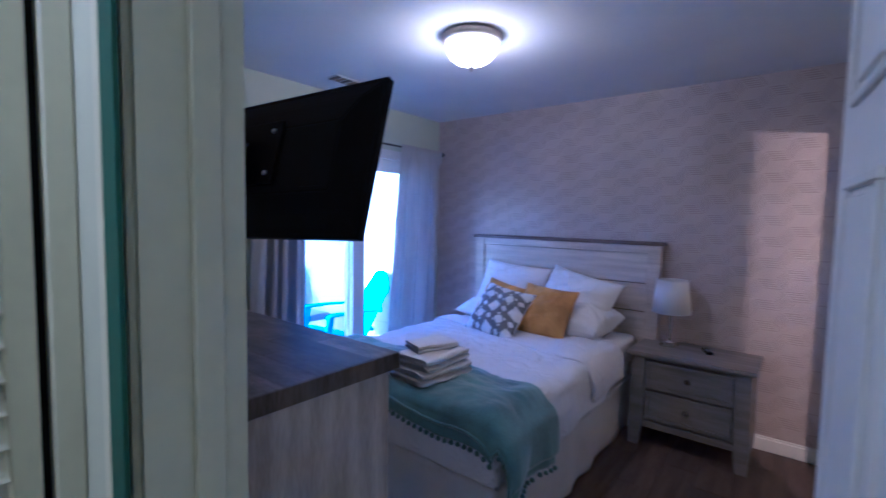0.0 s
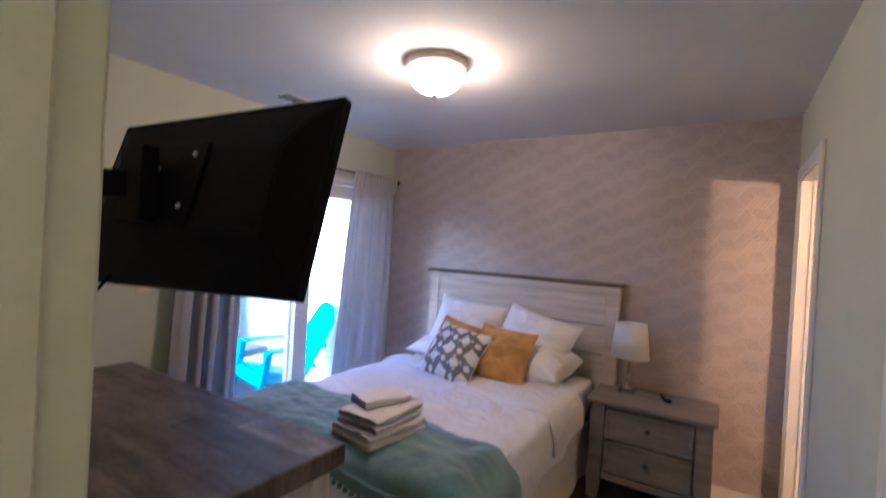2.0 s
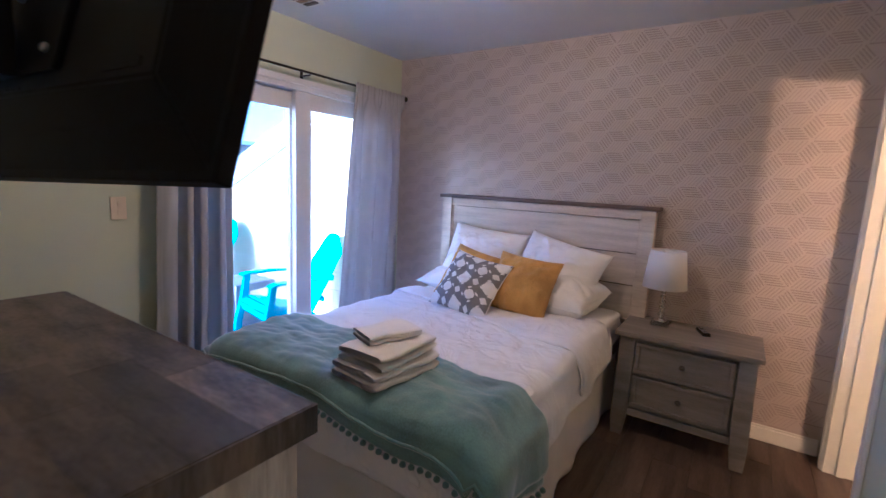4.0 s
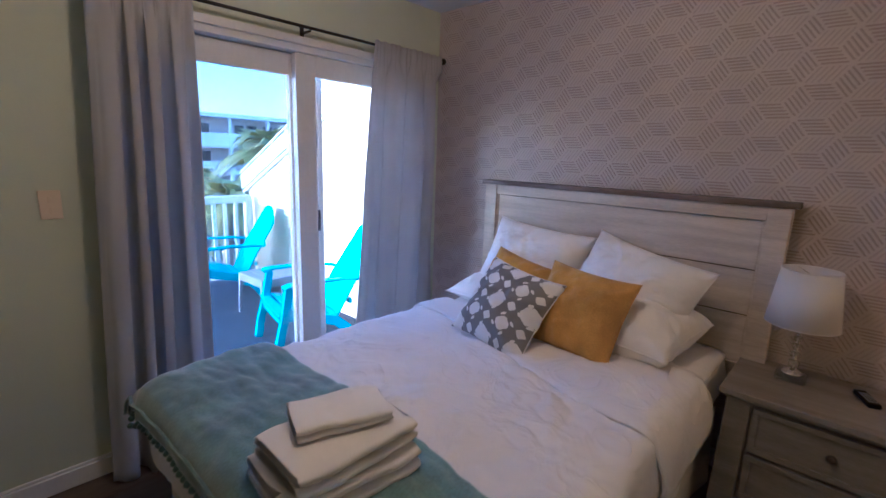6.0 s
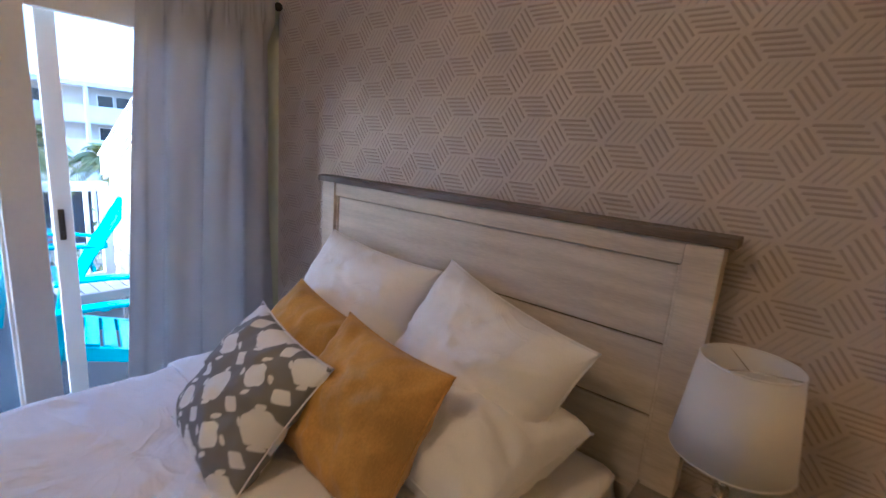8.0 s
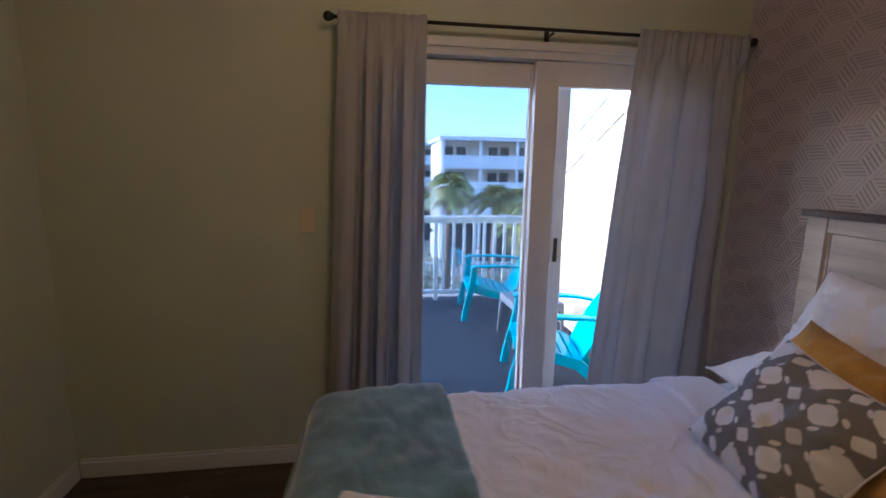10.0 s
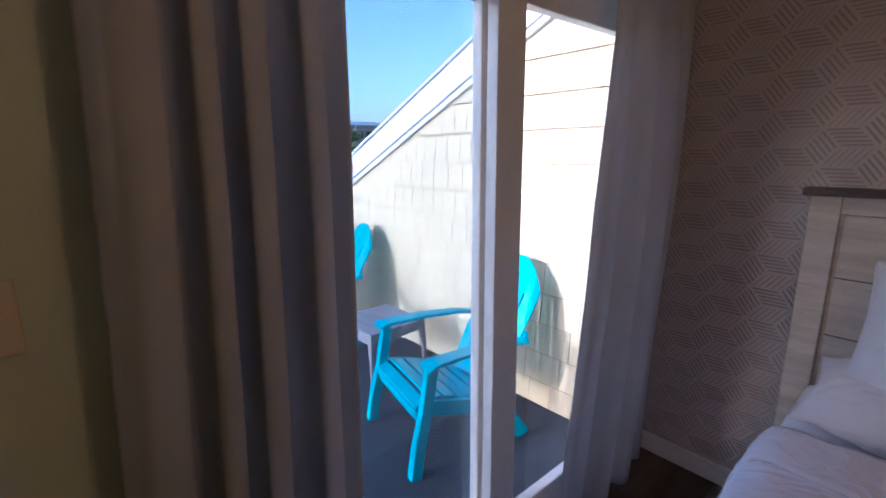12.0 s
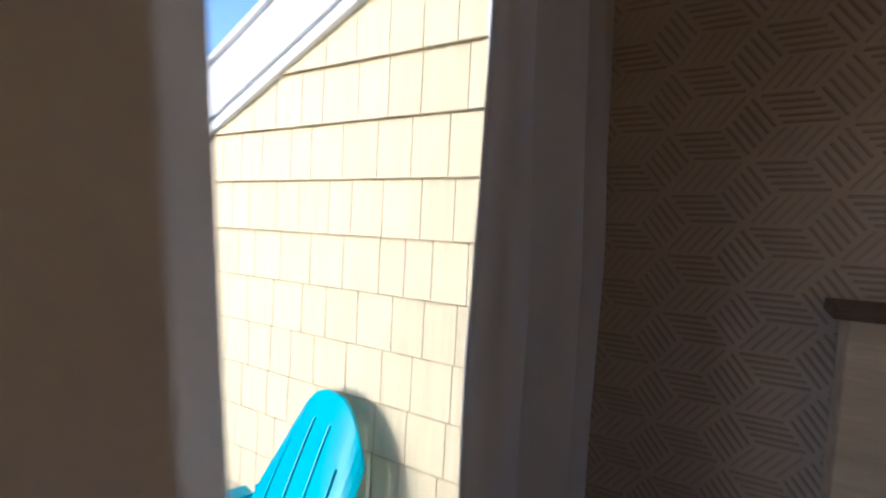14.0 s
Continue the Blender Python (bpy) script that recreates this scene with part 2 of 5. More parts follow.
def lathe(profile, steps=28, bm=None, at=(0, 0, 0)):
    """Turns (radius, z) pairs about the z axis."""
    bm = bm or bmesh.new()
    rings = []
    for r, z in profile:
        rings.append([bm.verts.new((at[0] + r * math.cos(2 * math.pi * i / steps), at[1] + r * math.sin(2 * math.pi * i / steps), at[2] + z)) for i in range(steps)])
    for a, b in zip(rings, rings[1:]):
        for i in range(steps):
            bm.faces.new((a[i], a[(i + 1) % steps], b[(i + 1) % steps], b[i]))
    for ring in (rings[0], rings[-1]):
        if (ring[0].co - ring[steps // 2].co).length > 1e-4:
            bm.faces.new(ring)
    return bm


def tube(points, radius, steps=10, bm=None, taper=None):
    bm = bm or bmesh.new()
    pts = [Vector(p) for p in points]
    rings = []
    for i, p in enumerate(pts):
        d = (pts[min(i + 1, len(pts) - 1)] - pts[max(i - 1, 0)]).normalized()
        side = d.cross(Vector((0, 0, 1)))
        side = side.normalized() if side.length > 1e-3 else Vector((1, 0, 0))
        up = side.cross(d).normalized()
        r = radius * (taper[i] if taper else 1)
        rings.append([bm.verts.new(p + r * (side * math.cos(2 * math.pi * k / steps) + up * math.sin(2 * math.pi * k / steps))) for k in range(steps)])
    for a, b in zip(rings, rings[1:]):
        for k in range(steps):
            bm.faces.new((a[k], a[(k + 1) % steps], b[(k + 1) % steps], b[k]))
    bm.faces.new(rings[0]), bm.faces.new(rings[-1])
    return bm


def sheet(nu, nv, place, closed=False, bm=None):
    """A grid of quads; place(u, v) with u, v from 0 to 1."""
    bm = bm or bmesh.new()
    g = [[bm.verts.new(place(i / nu, j / nv)) for j in range(nv + 1)] for i in range(nu + 1)]
    for i in range(nu):
        for j in range(nv):
            bm.faces.new((g[i][j], g[i + 1][j], g[i + 1][j + 1], g[i][j + 1]))
    return bm


def thicken(ob, t, offset=-1.0):
    mod = ob.modifiers.new("thickness", "SOLIDIFY")
    mod.thickness, mod.offset = t, offset
    return ob


def fbm(x, y, z=0.0):
    return noise.fractal(Vector((x, y, z)), 1.0, 2.0, 4)


def structure(name, bm, mat, label, category="", parent=None):
    ob = part(name, bm, mat, parent)
    return tagged(ob, label, category or name.split("_")[0], kind="structure")


# ---------- the bedroom's shell ----------
H = 2.45          # ceiling height
RX = 3.11         # right wall
BY = -3.30        # wall behind the dresser, with the entry
HY = -3.415        # its hall side
DY0, DY1, DH = -1.94, -0.14, 2.05     # sliding door opening
EX0, EX1, EH = 2.33, 3.07, 2.04       # entry opening
BA0, BA1, BH = -0.82, -0.15, 2.05     # bathroom opening in the right wall

bm = box(-0.15, DY1, 0, 0, 0.15, H)
box(-0.15, BY, 0, 0, DY0, H, bm=bm)
box(-0.15, DY0, DH, 0, DY1, H, bm=bm)
structure("wall_west", bm, WALL, "pale green painted wall with the sliding door", "wall")
wall_n = structure("wall_north", box(0, 0, 0, RX + 0.12, 0.15, H), PAPER, "taupe wallpaper wall with striped cube pattern", "wall")
bm = box(RX, BA1, 0, RX + 0.12, 0, H)
box(RX, HY - 1.6, 0, RX + 0.12, BA0, H, bm=bm)
box(RX, BA0, BH, RX + 0.12, BA1, H, bm=bm)
structure("wall_east", bm, WALL, "pale green painted wall beside the bathroom doorway", "wall")
bm = box(-0.15, HY, 0, EX0, BY, H)
box(EX1, HY, 0, RX, BY, H, bm=bm)
box(EX0, HY, EH, EX1, BY, H, bm=bm)
structure("wall_south", bm, WALL, "pale green wall behind the dresser with the entry opening", "wall")
structure("ceiling", box(-0.15, HY - 1.6, H, RX + 0.12, 0.15, H + 0.12), CEIL, "flat white painted ceiling")
floor = structure("floor", box(-0.15, HY - 1.6, -0.14, RX + 2.2, 0.15, -0.006), SUBFLOOR, "dark brown wood plank floor")
# hall and bathroom shells
structure("wall_hall_back", box(0.8, HY - 1.72, 0, RX + 0.12, HY - 1.6, H), JAMB, "plain painted hall wall", "wall")
structure("wall_hall_end", box(0.68, HY - 1.72, 0, 0.8, HY, H), JAMB, "plain painted hall end wall", "wall")
bm = box(RX + 2.1, -3.0, 0, RX + 2.2, 0.15, H)
box(RX + 0.12, 0.05, 0, RX + 2.1, 0.15, H, bm=bm)
box(RX + 0.12, -3.0, 0, RX + 2.1, -2.9, H, bm=bm)
structure("wall_bathroom", bm, JAMB, "plain painted bathroom walls", "wall")
structure("ceiling_bathroom", box(RX + 0.12, -3.0, H, RX + 2.2, 0.15, H + 0.12), CEIL, "plain white bathroom ceiling", "ceiling")


def baseboard(points_list):
    """Stepped skirting boards; each entry: x0, y0, x1, y1 and the inward normal."""
    for x0, y0, x1, y1, nx, ny in points_list:
        for name, t, z0, z1 in (("baseboard", 0.014, 0.0, 0.082), ("trim", 0.009, 0.082, 0.098)):
            ox, oy = nx * t, ny * t
            structure(name, box(min(x0, x1, x0 + ox), min(y0, y1, y0 + oy), z0, max(x0, x1, x0 + ox), max(y0, y1, y0 + oy), z1, 0.003, 1), TRIM,
                      "white painted skirting board", "baseboard")


baseboard([(0.0, -0.001, RX - 0.012, -0.001, 0, -1), (0.001, -2.02, 0.001, BY + 0.015, 1, 0), (0.016, BY + 0.001, EX0 - 0.08, BY + 0.001, 0, 1),
           (RX - 0.001, BA0 - 0.07, RX - 0.001, BY + 0.015, -1, 0)])


def casing(name, bm, label, mat=TRIM):
    return structure(name, bm, mat, label, "trim")


# bathroom doorway: jamb lining, moulded casing, hinge
bm = box(RX - 0.004, BA1 - 0.018, 0, RX + 0.124, BA1 - 0.001, BH - 0.018)
box(RX - 0.004, BA0 + 0.001, 0, RX + 0.124, BA0 + 0.018, BH - 0.018, bm=bm)
box(RX - 0.004, BA0 + 0.001, BH - 0.018, RX + 0.124, BA1 - 0.001, BH - 0.001, bm=bm)
box(RX + 0.05, BA1 - 0.03, 0, RX + 0.085, BA1 - 0.018, BH - 0.018, bm=bm)
casing("trim_bathroom_jamb", bm, "white painted bathroom door jamb")
for y0, y1 in ((BA1 - 0.006, BA1 + 0.064), (BA0 - 0.064, BA0 + 0.006)):
    for k, (a, b, t) in enumerate(((0.0, 1.0, 0.012), (0.12, 0.45, 0.018), (0.62, 0.92, 0.016))):
        casing("trim_bathroom_casing", box(RX - t, y0 + a * (y1 - y0), 0, RX - 0.001, y0 + b * (y1 - y0), BH + 0.06, 0.003, 2), "white moulded door casing")
casing("trim_bathroom_head", box(RX - 0.014, BA0 + 0.007, BH - 0.006, RX - 0.001, BA1 - 0.007, BH + 0.058, 0.003, 1), "white moulded door casing head")
hinge = thing("hinge", "brown metal door hinge on the bathroom jamb", "hinge")
part("leaf", box(RX + 0.012, BA0 + 0.018, 0.50, RX + 0.045, BA0 + 0.021, 0.59, 0.001, 1), KNOB, hinge)
part("pin", lathe([(0.005, 0.498), (0.005, 0.592)], 10, at=(RX + 0.008, BA0 + 0.023, 0)), KNOB, hinge)

# entry: jambs, casings on both sides
for x0, x1 in ((EX0 + 0.001, EX0 + 0.018), (EX1 - 0.018, EX1 - 0.001)):
    casing("trim_entry_jamb", box(x0, HY - 0.004, 0, x1, BY + 0.004, EH - 0.018), "white painted entry jamb", JAMB)
casing("trim_entry_head", box(EX0 + 0.001, HY - 0.004, EH - 0.018, EX1 - 0.001, BY + 0.004, EH - 0.001), "white painted entry jamb head", JAMB)
casing("trim_entry_stop", box(EX0 + 0.018, HY + 0.05, 0, EX0 + 0.03, HY + 0.085, EH - 0.018, 0.002, 1), "white painted door stop", JAMB)
for sy, face in ((-1, HY), (1, BY)):
    for x0, x1, t in ((EX0 - 0.075, EX0 + 0.006, 0.012), (EX0 - 0.068, EX0 - 0.045, 0.020), (EX0 - 0.022, EX0 - 0.004, 0.016),
                      (EX1 - 0.006, EX1 + 0.038, 0.012)):
        casing("trim_entry_casing", box(x0, min(face + sy * 0.001, face + sy * t), 0, x1, max(face + sy * 0.001, face + sy * t), EH + 0.066, 0.003, 2), "white moulded entry casing", JAMB)
    casing("trim_entry_casing_head", box(EX0 + 0.007, min(face + sy * 0.001, face + sy * 0.013), EH - 0.006, EX1 - 0.007, max(face + sy * 0.001, face + sy * 0.013), EH + 0.064, 0.003, 1),
           "white moulded entry casing head", JAMB)

# ---------- sliding door ----------
slider = tagged(new("door_1"), "white framed sliding glass door to the balcony, closed", "door", kind="structure")
bm = box(-0.15, DY0, 0.0, -0.003, DY0 + 0.03, DH - 0.04)
part("frame_jamb", bm, DOORP, slider)
part("frame_jamb", box(-0.15, DY1 - 0.03, 0.0, -0.003, DY1, DH - 0.04), DOORP, slider)
part("frame_head", box(-0.15, DY0, DH - 0.04, -0.003, DY1, DH - 0.001, 0.003, 1), DOORP, slider)
part("sill", box(-0.17, DY0, -0.02, 0.002, DY1, 0.02, 0.003, 1), DOORP, slider)
part("track", box(-0.062, DY0 + 0.03, 0.02, -0.056, DY1 - 0.03, 0.034), STEEL, slider)
MY0, MY1 = -1.106, -0.985       # meeting stile of the inner sash


def sash(name, x0, x1, y0, y1, z0, z1, sl, sr, top, bottom, pane_mat, parent):
    frame_ob = part(name, box(x0, y0, z0, x1, y0 + sl, z1, 0.004, 2), DOORP, parent)
    part("stile", box(x0, y1 - sr, z0, x1, y1, z1, 0.004, 2), DOORP, frame_ob)
    part("top_rail", box(x0, y0 + sl, z1 - top, x1, y1 - sr, z1, 0.003, 1), DOORP, frame_ob)
    part("bottom_rail", box(x0, y0 + sl, z0, x1, y1 - sr, z0 + bottom, 0.003, 1), DOORP, frame_ob)
    xm = (x0 + x1) / 2
    pane = part("pane", box(xm - 0.003, y0 + sl - 0.004, z0 + bottom - 0.004, xm + 0.003, y1 - sr + 0.004, z1 - top + 0.004), pane_mat, frame_ob)
    pane.visible_shadow = False
    return frame_ob


sash("sliding_sash", -0.054, -0.012, MY0, DY1 - 0.032, 0.036, DH - 0.045, MY1 - MY0, 0.09, 0.115, 0.145, GLASS, slider)
sash("fixed_sash", -0.104, -0.066, DY0 + 0.032, -1.04, 0.03, DH - 0.045, 0.08, 0.075, 0.115, 0.155, GLASS2, slider)
mesh_screen = part("insect_screen", sheet(2, 4, lambda u, v: (-0.122, DY0 + 0.036 + u * (-1.075 - DY0 - 0.036), 0.05 + v * (DH - 0.11))), SCREENMESH, slider, "fine dark insect mesh")
mesh_screen.visible_shadow = False
for y in (DY0 + 0.036, -1.075):
    part("screen_frame", box(-0.128, y - 0.008, 0.04, -0.116, y + 0.008, DH - 0.05, 0.002, 1), DOORP, slider)
# insect screen pushed in front of the fixed sash
bm = box(-0.142, -0.945, 0.022, -0.118, -0.878, DH - 0.042, 0.002, 1)
scr = part("screen_door", bm, DOORP, slider, "white framed insect screen")
part("stile", box(-0.142, DY0 + 0.032, 0.022, -0.118, DY0 + 0.07, DH - 0.042, 0.002, 1), DOORP, scr)
part("rail", box(-0.142, DY0 + 0.07, 0.022, -0.118, -0.938, 0.08), DOORP, scr)
part("rail", box(-0.142, DY0 + 0.07, DH - 0.1, -0.118, -0.938, DH - 0.042), DOORP, scr)
part("latch", box(-0.118, -0.930, 1.0, -0.108, -0.908, 1.13, 0.003, 2), KNOB, scr, "dark metal latch")
mesh_mat = bpy.data.materials.new("insect_mesh")
mesh_mat.use_nodes = True
mn, ml = mesh_mat.node_tree.nodes, mesh_mat.node_tree.links
tr, mx = mn.new("ShaderNodeBsdfTransparent"), mn.new("ShaderNodeMixShader")
mn["Principled BSDF"].inputs["Base Color"].default_value = (0.10, 0.11, 0.12, 1)
mn["Principled BSDF"].inputs["Roughness"].default_value = 0.6
mx.inputs[0].default_value = 0.2
ml.new(tr.outputs[0], mx.inputs[1]), ml.new(mn["Principled BSDF"].outputs[0], mx.inputs[2]), ml.new(mx.outputs[0], mn["Material Output"].inputs["Surface"])
net = part("mesh", box(-0.1305, DY0 + 0.068, 0.078, -0.1295, -0.936, DH - 0.098), mesh_mat, scr, "fine grey insect mesh")
net.visible_shadow = False
# casing in the room
casing("trim_slider_side", box(0.001, DY0 - 0.07, 0, 0.016, DY0 + 0.004, DH + 0.034, 0.003, 2), "white slider casing", DOORP)
casing("trim_slider_side", box(0.001, DY1 - 0.004, 0, 0.016, DY1 + 0.07, DH + 0.034, 0.003, 2), "white slider casing", DOORP)
casing("trim_slider_head", box(0.001, DY0 + 0.005, DH - 0.006, 0.016, DY1 - 0.005, DH + 0.034, 0.003, 2), "white slider casing head", DOORP)

# ---------- curtains ----------
ROD_X, ROD_Z = 0.09, 2.115
rod = thing("curtain_rod", "thin black metal curtain rod with ball finials", "curtain rod")
part("pole", tube([(ROD_X, -2.045, ROD_Z), (ROD_X, -0.075, ROD_Z)], 0.008, 12), ROD, rod, smooth=True)
for y, s in ((-2.045, -1), (-0.075, 1)):
    bm = bmesh.new()
    bmesh.ops.create_uvsphere(bm, u_segments=16, v_segments=10, radius=0.021, matrix=Matrix.Translation((ROD_X, y + s * 0.02, ROD_Z)))
    part("finial", bm, ROD, rod, smooth=True)
    part("collar", tube([(ROD_X, y - s * 0.004, ROD_Z), (ROD_X, y + s * 0.004, ROD_Z)], 0.013, 14), ROD, rod)
for y in (-1.95, -1.07, -0.115):
    b = part("bracket", tube([(0.002, y, ROD_Z - 0.014), (ROD_X, y, ROD_Z - 0.014)], 0.006, 8), ROD, rod)
    part("plate", box(0.001, y - 0.012, ROD_Z - 0.05, 0.005, y + 0.012, ROD_Z + 0.02, 0.001, 1), ROD, b)


def smooth_edge(t):
    return min(1.0, 0.15 + t * 1.2)


def curtain(name, y_top, y_bot, folds, seed, label, amp=0.042, lean=0.0, out=0.0, tuck=0.0):
    """A pleated panel on the rod; (left, right) at the top and at the hem."""
    rnd = random.Random(seed)
    ph = [rnd.uniform(-0.5, 0.5) for _ in range(folds + 2)]

    def place(u, v):
        z = 0.015 + v * (ROD_Z + 0.022 - 0.015)
        a = y_top[0] * v + y_bot[0] * (1 - v)
        b = y_top[1] * v + y_bot[1] * (1 - v)
        k = u * folds
        i = int(min(k, folds))
        shift = ph[i] * (1 - (k - i)) + ph[i + 1] * (k - i)
        loose = 0.3 + 0.7 * min(1, (1 - v) * 3) * (0.75 + 0.5 * noise.noise(Vector((u * 4, v, seed))))
        k += 0.6 * noise.noise(Vector((u * 2.6, v * 0.7, seed * 1.7)))
        # round ridges with narrow deep valleys between them
        ridge = 2 * abs(math.sin(math.pi * k + shift * 0.8)) ** 0.9 - 1.15
        depth = amp * loose * (0.8 + 0.7 * shift) * (ridge + 0.07 * math.sin(3 * math.pi * k + 3 * shift))
        depth = depth * smooth_edge(u * folds) + 0.014 * fbm(u * 4, v * 1.6, seed)
        top = 0.004 * math.sin(60 * u) if v > 0.985 else 0
        x = ROD_X + out + depth + (0.012 - lean) * (1 - v) + lean * 0.4 * v
        if tuck and u > 0.86:
            q = (u - 0.86) / 0.14
            x += (0.014 - x) * tuck * q * q * (3 - 2 * q)
        head = max(0.0, min(1.0, (v - 0.9) / 0.06))
        x += (ROD_X + 0.017 + 0.006 * math.sin(9 * math.pi * k + 2 * shift) - x) * head * head * (3 - 2 * head)
        return (x, a + (b - a) * u + 0.008 * math.sin(4 * math.pi * k + shift), z + top)

    ob = part(name, sheet(folds * 20, 44, place), CURTAIN, smooth=True)
    thicken(ob, 0.003, 0)
    return tagged(ob, label, "curtain", "curtains of the sliding door")


curtain("curtain", (-2.03, -1.655), (-2.13, -1.678), 4, 5, "grey fabric curtain hanging in deep folds, drawn open", 0.068, 0.0, 0.016)
curtain("curtain", (-0.655, -0.085), (-0.785, -0.03), 4, 11, "grey fabric curtain hanging beside the patterned wall", 0.072, 0.06, 0.0, 1.0)

# switch plate
sw = thing("light_switch", "ivory plastic double switch plate on green wall", "switch")
part("plate", box(0.001, -2.228, 1.185, 0.007, -2.158, 1.299, 0.003, 2), IVORY, sw)
for z in (1.222, 1.262):
    part("toggle", box(0.007, -2.2, z - 0.012, 0.010, -2.186, z + 0.012, 0.002, 1), IVORY, sw)

# ceiling vent
vent = thing("ceiling_vent", "white metal slotted ceiling air vent", "vent")
part("frame", box(0.27, -1.60, H - 0.008, 0.40, -1.22, H - 0.0005, 0.003, 1), TRIM, vent)
for k in range(7):
    part("slat", box(0.285, -1.585 + k * 0.05, H - 0.013, 0.385, -1.555 + k * 0.05, H - 0.008), GAP if k % 2 else KNOB, vent)

# ceiling lamp
BEIGE = material("satin_beige_metal", (0.62, 0.56, 0.48), 0.35, 0.05, metal=0.3)
cl = thing("ceiling_light", "lit flush opal glass ceiling light with nickel rim", "ceiling light", pose(1.50, -1.59, H))
part("rim", lathe([(0.06, -0.001), (0.158, -0.001), (0.162, -0.016), (0.152, -0.034), (0.130, -0.042)], 40), BEIGE, cl, smooth=True)
bm = lathe([(0.130, -0.036), (0.137, -0.050), (0.130, -0.085), (0.110, -0.115), (0.078, -0.138), (0.04, -0.150), (0.004, -0.153)], 40)
dome = part("dome", bm, OPAL, cl, "glowing opal glass bowl", smooth=True)
dome.visible_shadow = False
part("finial", lathe([(0.002, -0.150), (0.012, -0.154), (0.013, -0.162), (0.006, -0.168), (0.009, -0.176), (0.001, -0.184)], 16), NICKEL, cl, smooth=True)
# ---------- bed ----------
BX0, BX1, BFY, BHY, BZ = 0.625, 2.005, -2.052, -0.115, 0.665

hb = thing("headboard", "whitewashed plank headboard with dark wood cap", "headboard", pose(0.534, -0.075, 0))
HW, HT = 1.62, 1.345
part("cap", box(-0.012, -0.03, HT - 0.026, HW + 0.012, 0.055, HT, 0.003, 2), HBCAP, hb, "dark stained wooden cap")
for x0 in (0.012, HW - 0.012 - 0.085):
    part("post", box(x0, -0.02, 0.0, x0 + 0.085, 0.05, HT - 0.026, 0.003, 2), HBW, hb)
part("top_rail", box(0.097, -0.015, HT - 0.085, HW - 0.097, 0.045, HT - 0.026, 0.002, 1), HBW, hb)
part("bottom_rail", box(0.097, -0.015, 0.52, HW - 0.097, 0.045, 0.60, 0.002, 1), HBW, hb)
zs = [0.60, 0.825, 1.035, HT - 0.085]
for z0, z1 in zip(zs, zs[1:]):
    part("plank", box(0.108, 0.0, z0 + 0.003, HW - 0.108, 0.03, z1 - 0.003, 0.004, 2), HBW, hb)
for x0 in (0.097, HW - 0.108):
    part("bead", box(x0, -0.006, 0.60, x0 + 0.011, 0.03, HT - 0.085, 0.003, 1), HBW, hb)
for z in (0.825, 1.035):
    part("groove", box(0.108, 0.008, z - 0.003, HW - 0.108, 0.02, z + 0.003), HBCAP, hb)


def smooth01(t):
    t = max(0.0, min(1.0, t))
    return t * t * (3 - 2 * t)


def bed_surface(x, y):
    """Height of the made bed's top over the plan."""
    z = BZ + 0.012 * fbm(x * 1.5, y * 1.5) + 0.010 * fbm(x * 4, y * 4, 3)
    z += 0.010 * max(0, fbm(x * 2.4 + y * 3.1, y * 1.7 - x * 2.2, 7)) ** 1.0
    return z


bed = thing("bed", "double bed with white comforter and pale skirt", "bed")
part("mattress", box(BX0 + 0.03, BFY + 0.03, 0.36, BX1 - 0.03, BHY, 0.635, 0.05, 4), PILLOW, bed, smooth=True)
part("box_spring", box(BX0 + 0.04, BFY + 0.04, 0.12, BX1 - 0.04, BHY, 0.36, 0.02, 2), SKIRT, bed)
for x in (BX0 + 0.1, BX1 - 0.1):
    for y in (BFY + 0.12, BHY - 0.1):
        part("leg", box(x - 0.025, y - 0.025, 0, x + 0.025, y + 0.025, 0.12), ROD, bed)


def rounded_path(s):
    """Outline of the bed's sides from the head on the right, round the foot, to the head on the left; s in metres."""
    r = 0.07
    x0, x1, y0, y1 = BX0, BX1, BFY, BHY
    a, arc, b = y1 - (y0 + r), math.pi * r / 2, x1 - x0 - 2 * r
    if s < a:
        return Vector((x1, y1 - s)), Vector((1, 0))
    s -= a
    if s < arc:
        t = s / r
        return Vector((x1 - r + r * math.cos(t), y0 + r - r * math.sin(t))), Vector((math.cos(t), -math.sin(t)))
    s -= arc
    if s < b:
        return Vector((x1 - r - s, y0)), Vector((0, -1))
    s -= b
    if s < arc:
        t = s / r
        return Vector((x0 + r - r * math.sin(t), y0 + r - r * math.cos(t))), Vector((-math.sin(t), -math.cos(t)))
    s -= arc
    return Vector((x0, y0 + r + s)), Vector((-1, 0))


PER = 2 * (BHY - BFY - 0.07) + math.pi * 0.07 + (BX1 - BX0 - 0.14)


def skirt_place(u, v):
    p, n = rounded_path(u * PER)
    z = 0.012 + v * 0.36
    out = -0.012 + (1 - v) * (0.006 + 0.012 * math.sin(u * PER * 17 + 2 * fbm(u * 9, 0)) + 0.012 * fbm(u * 16, 2 * v))
    return (p.x + n.x * out, p.y + n.y * out, z)


thicken(part("skirt", sheet(180, 10, skirt_place), SKIRT, bed, "pale cloth bed skirt", smooth=True), 0.004, 0)

# comforter: top and drop as one cloth, from the foot to the turned-down edge near the pillows
comf = thing("comforter", "white crumpled comforter spread over the bed", "comforter")


def round_drop(t):
    """A quarter round: 0 at t = 1, 1 with a steep end at t = 0."""
    t = max(0.0, min(1.0, t))
    return 1 - math.sqrt(max(0.0, 1 - (1 - t) ** 2))


ED = 0.045


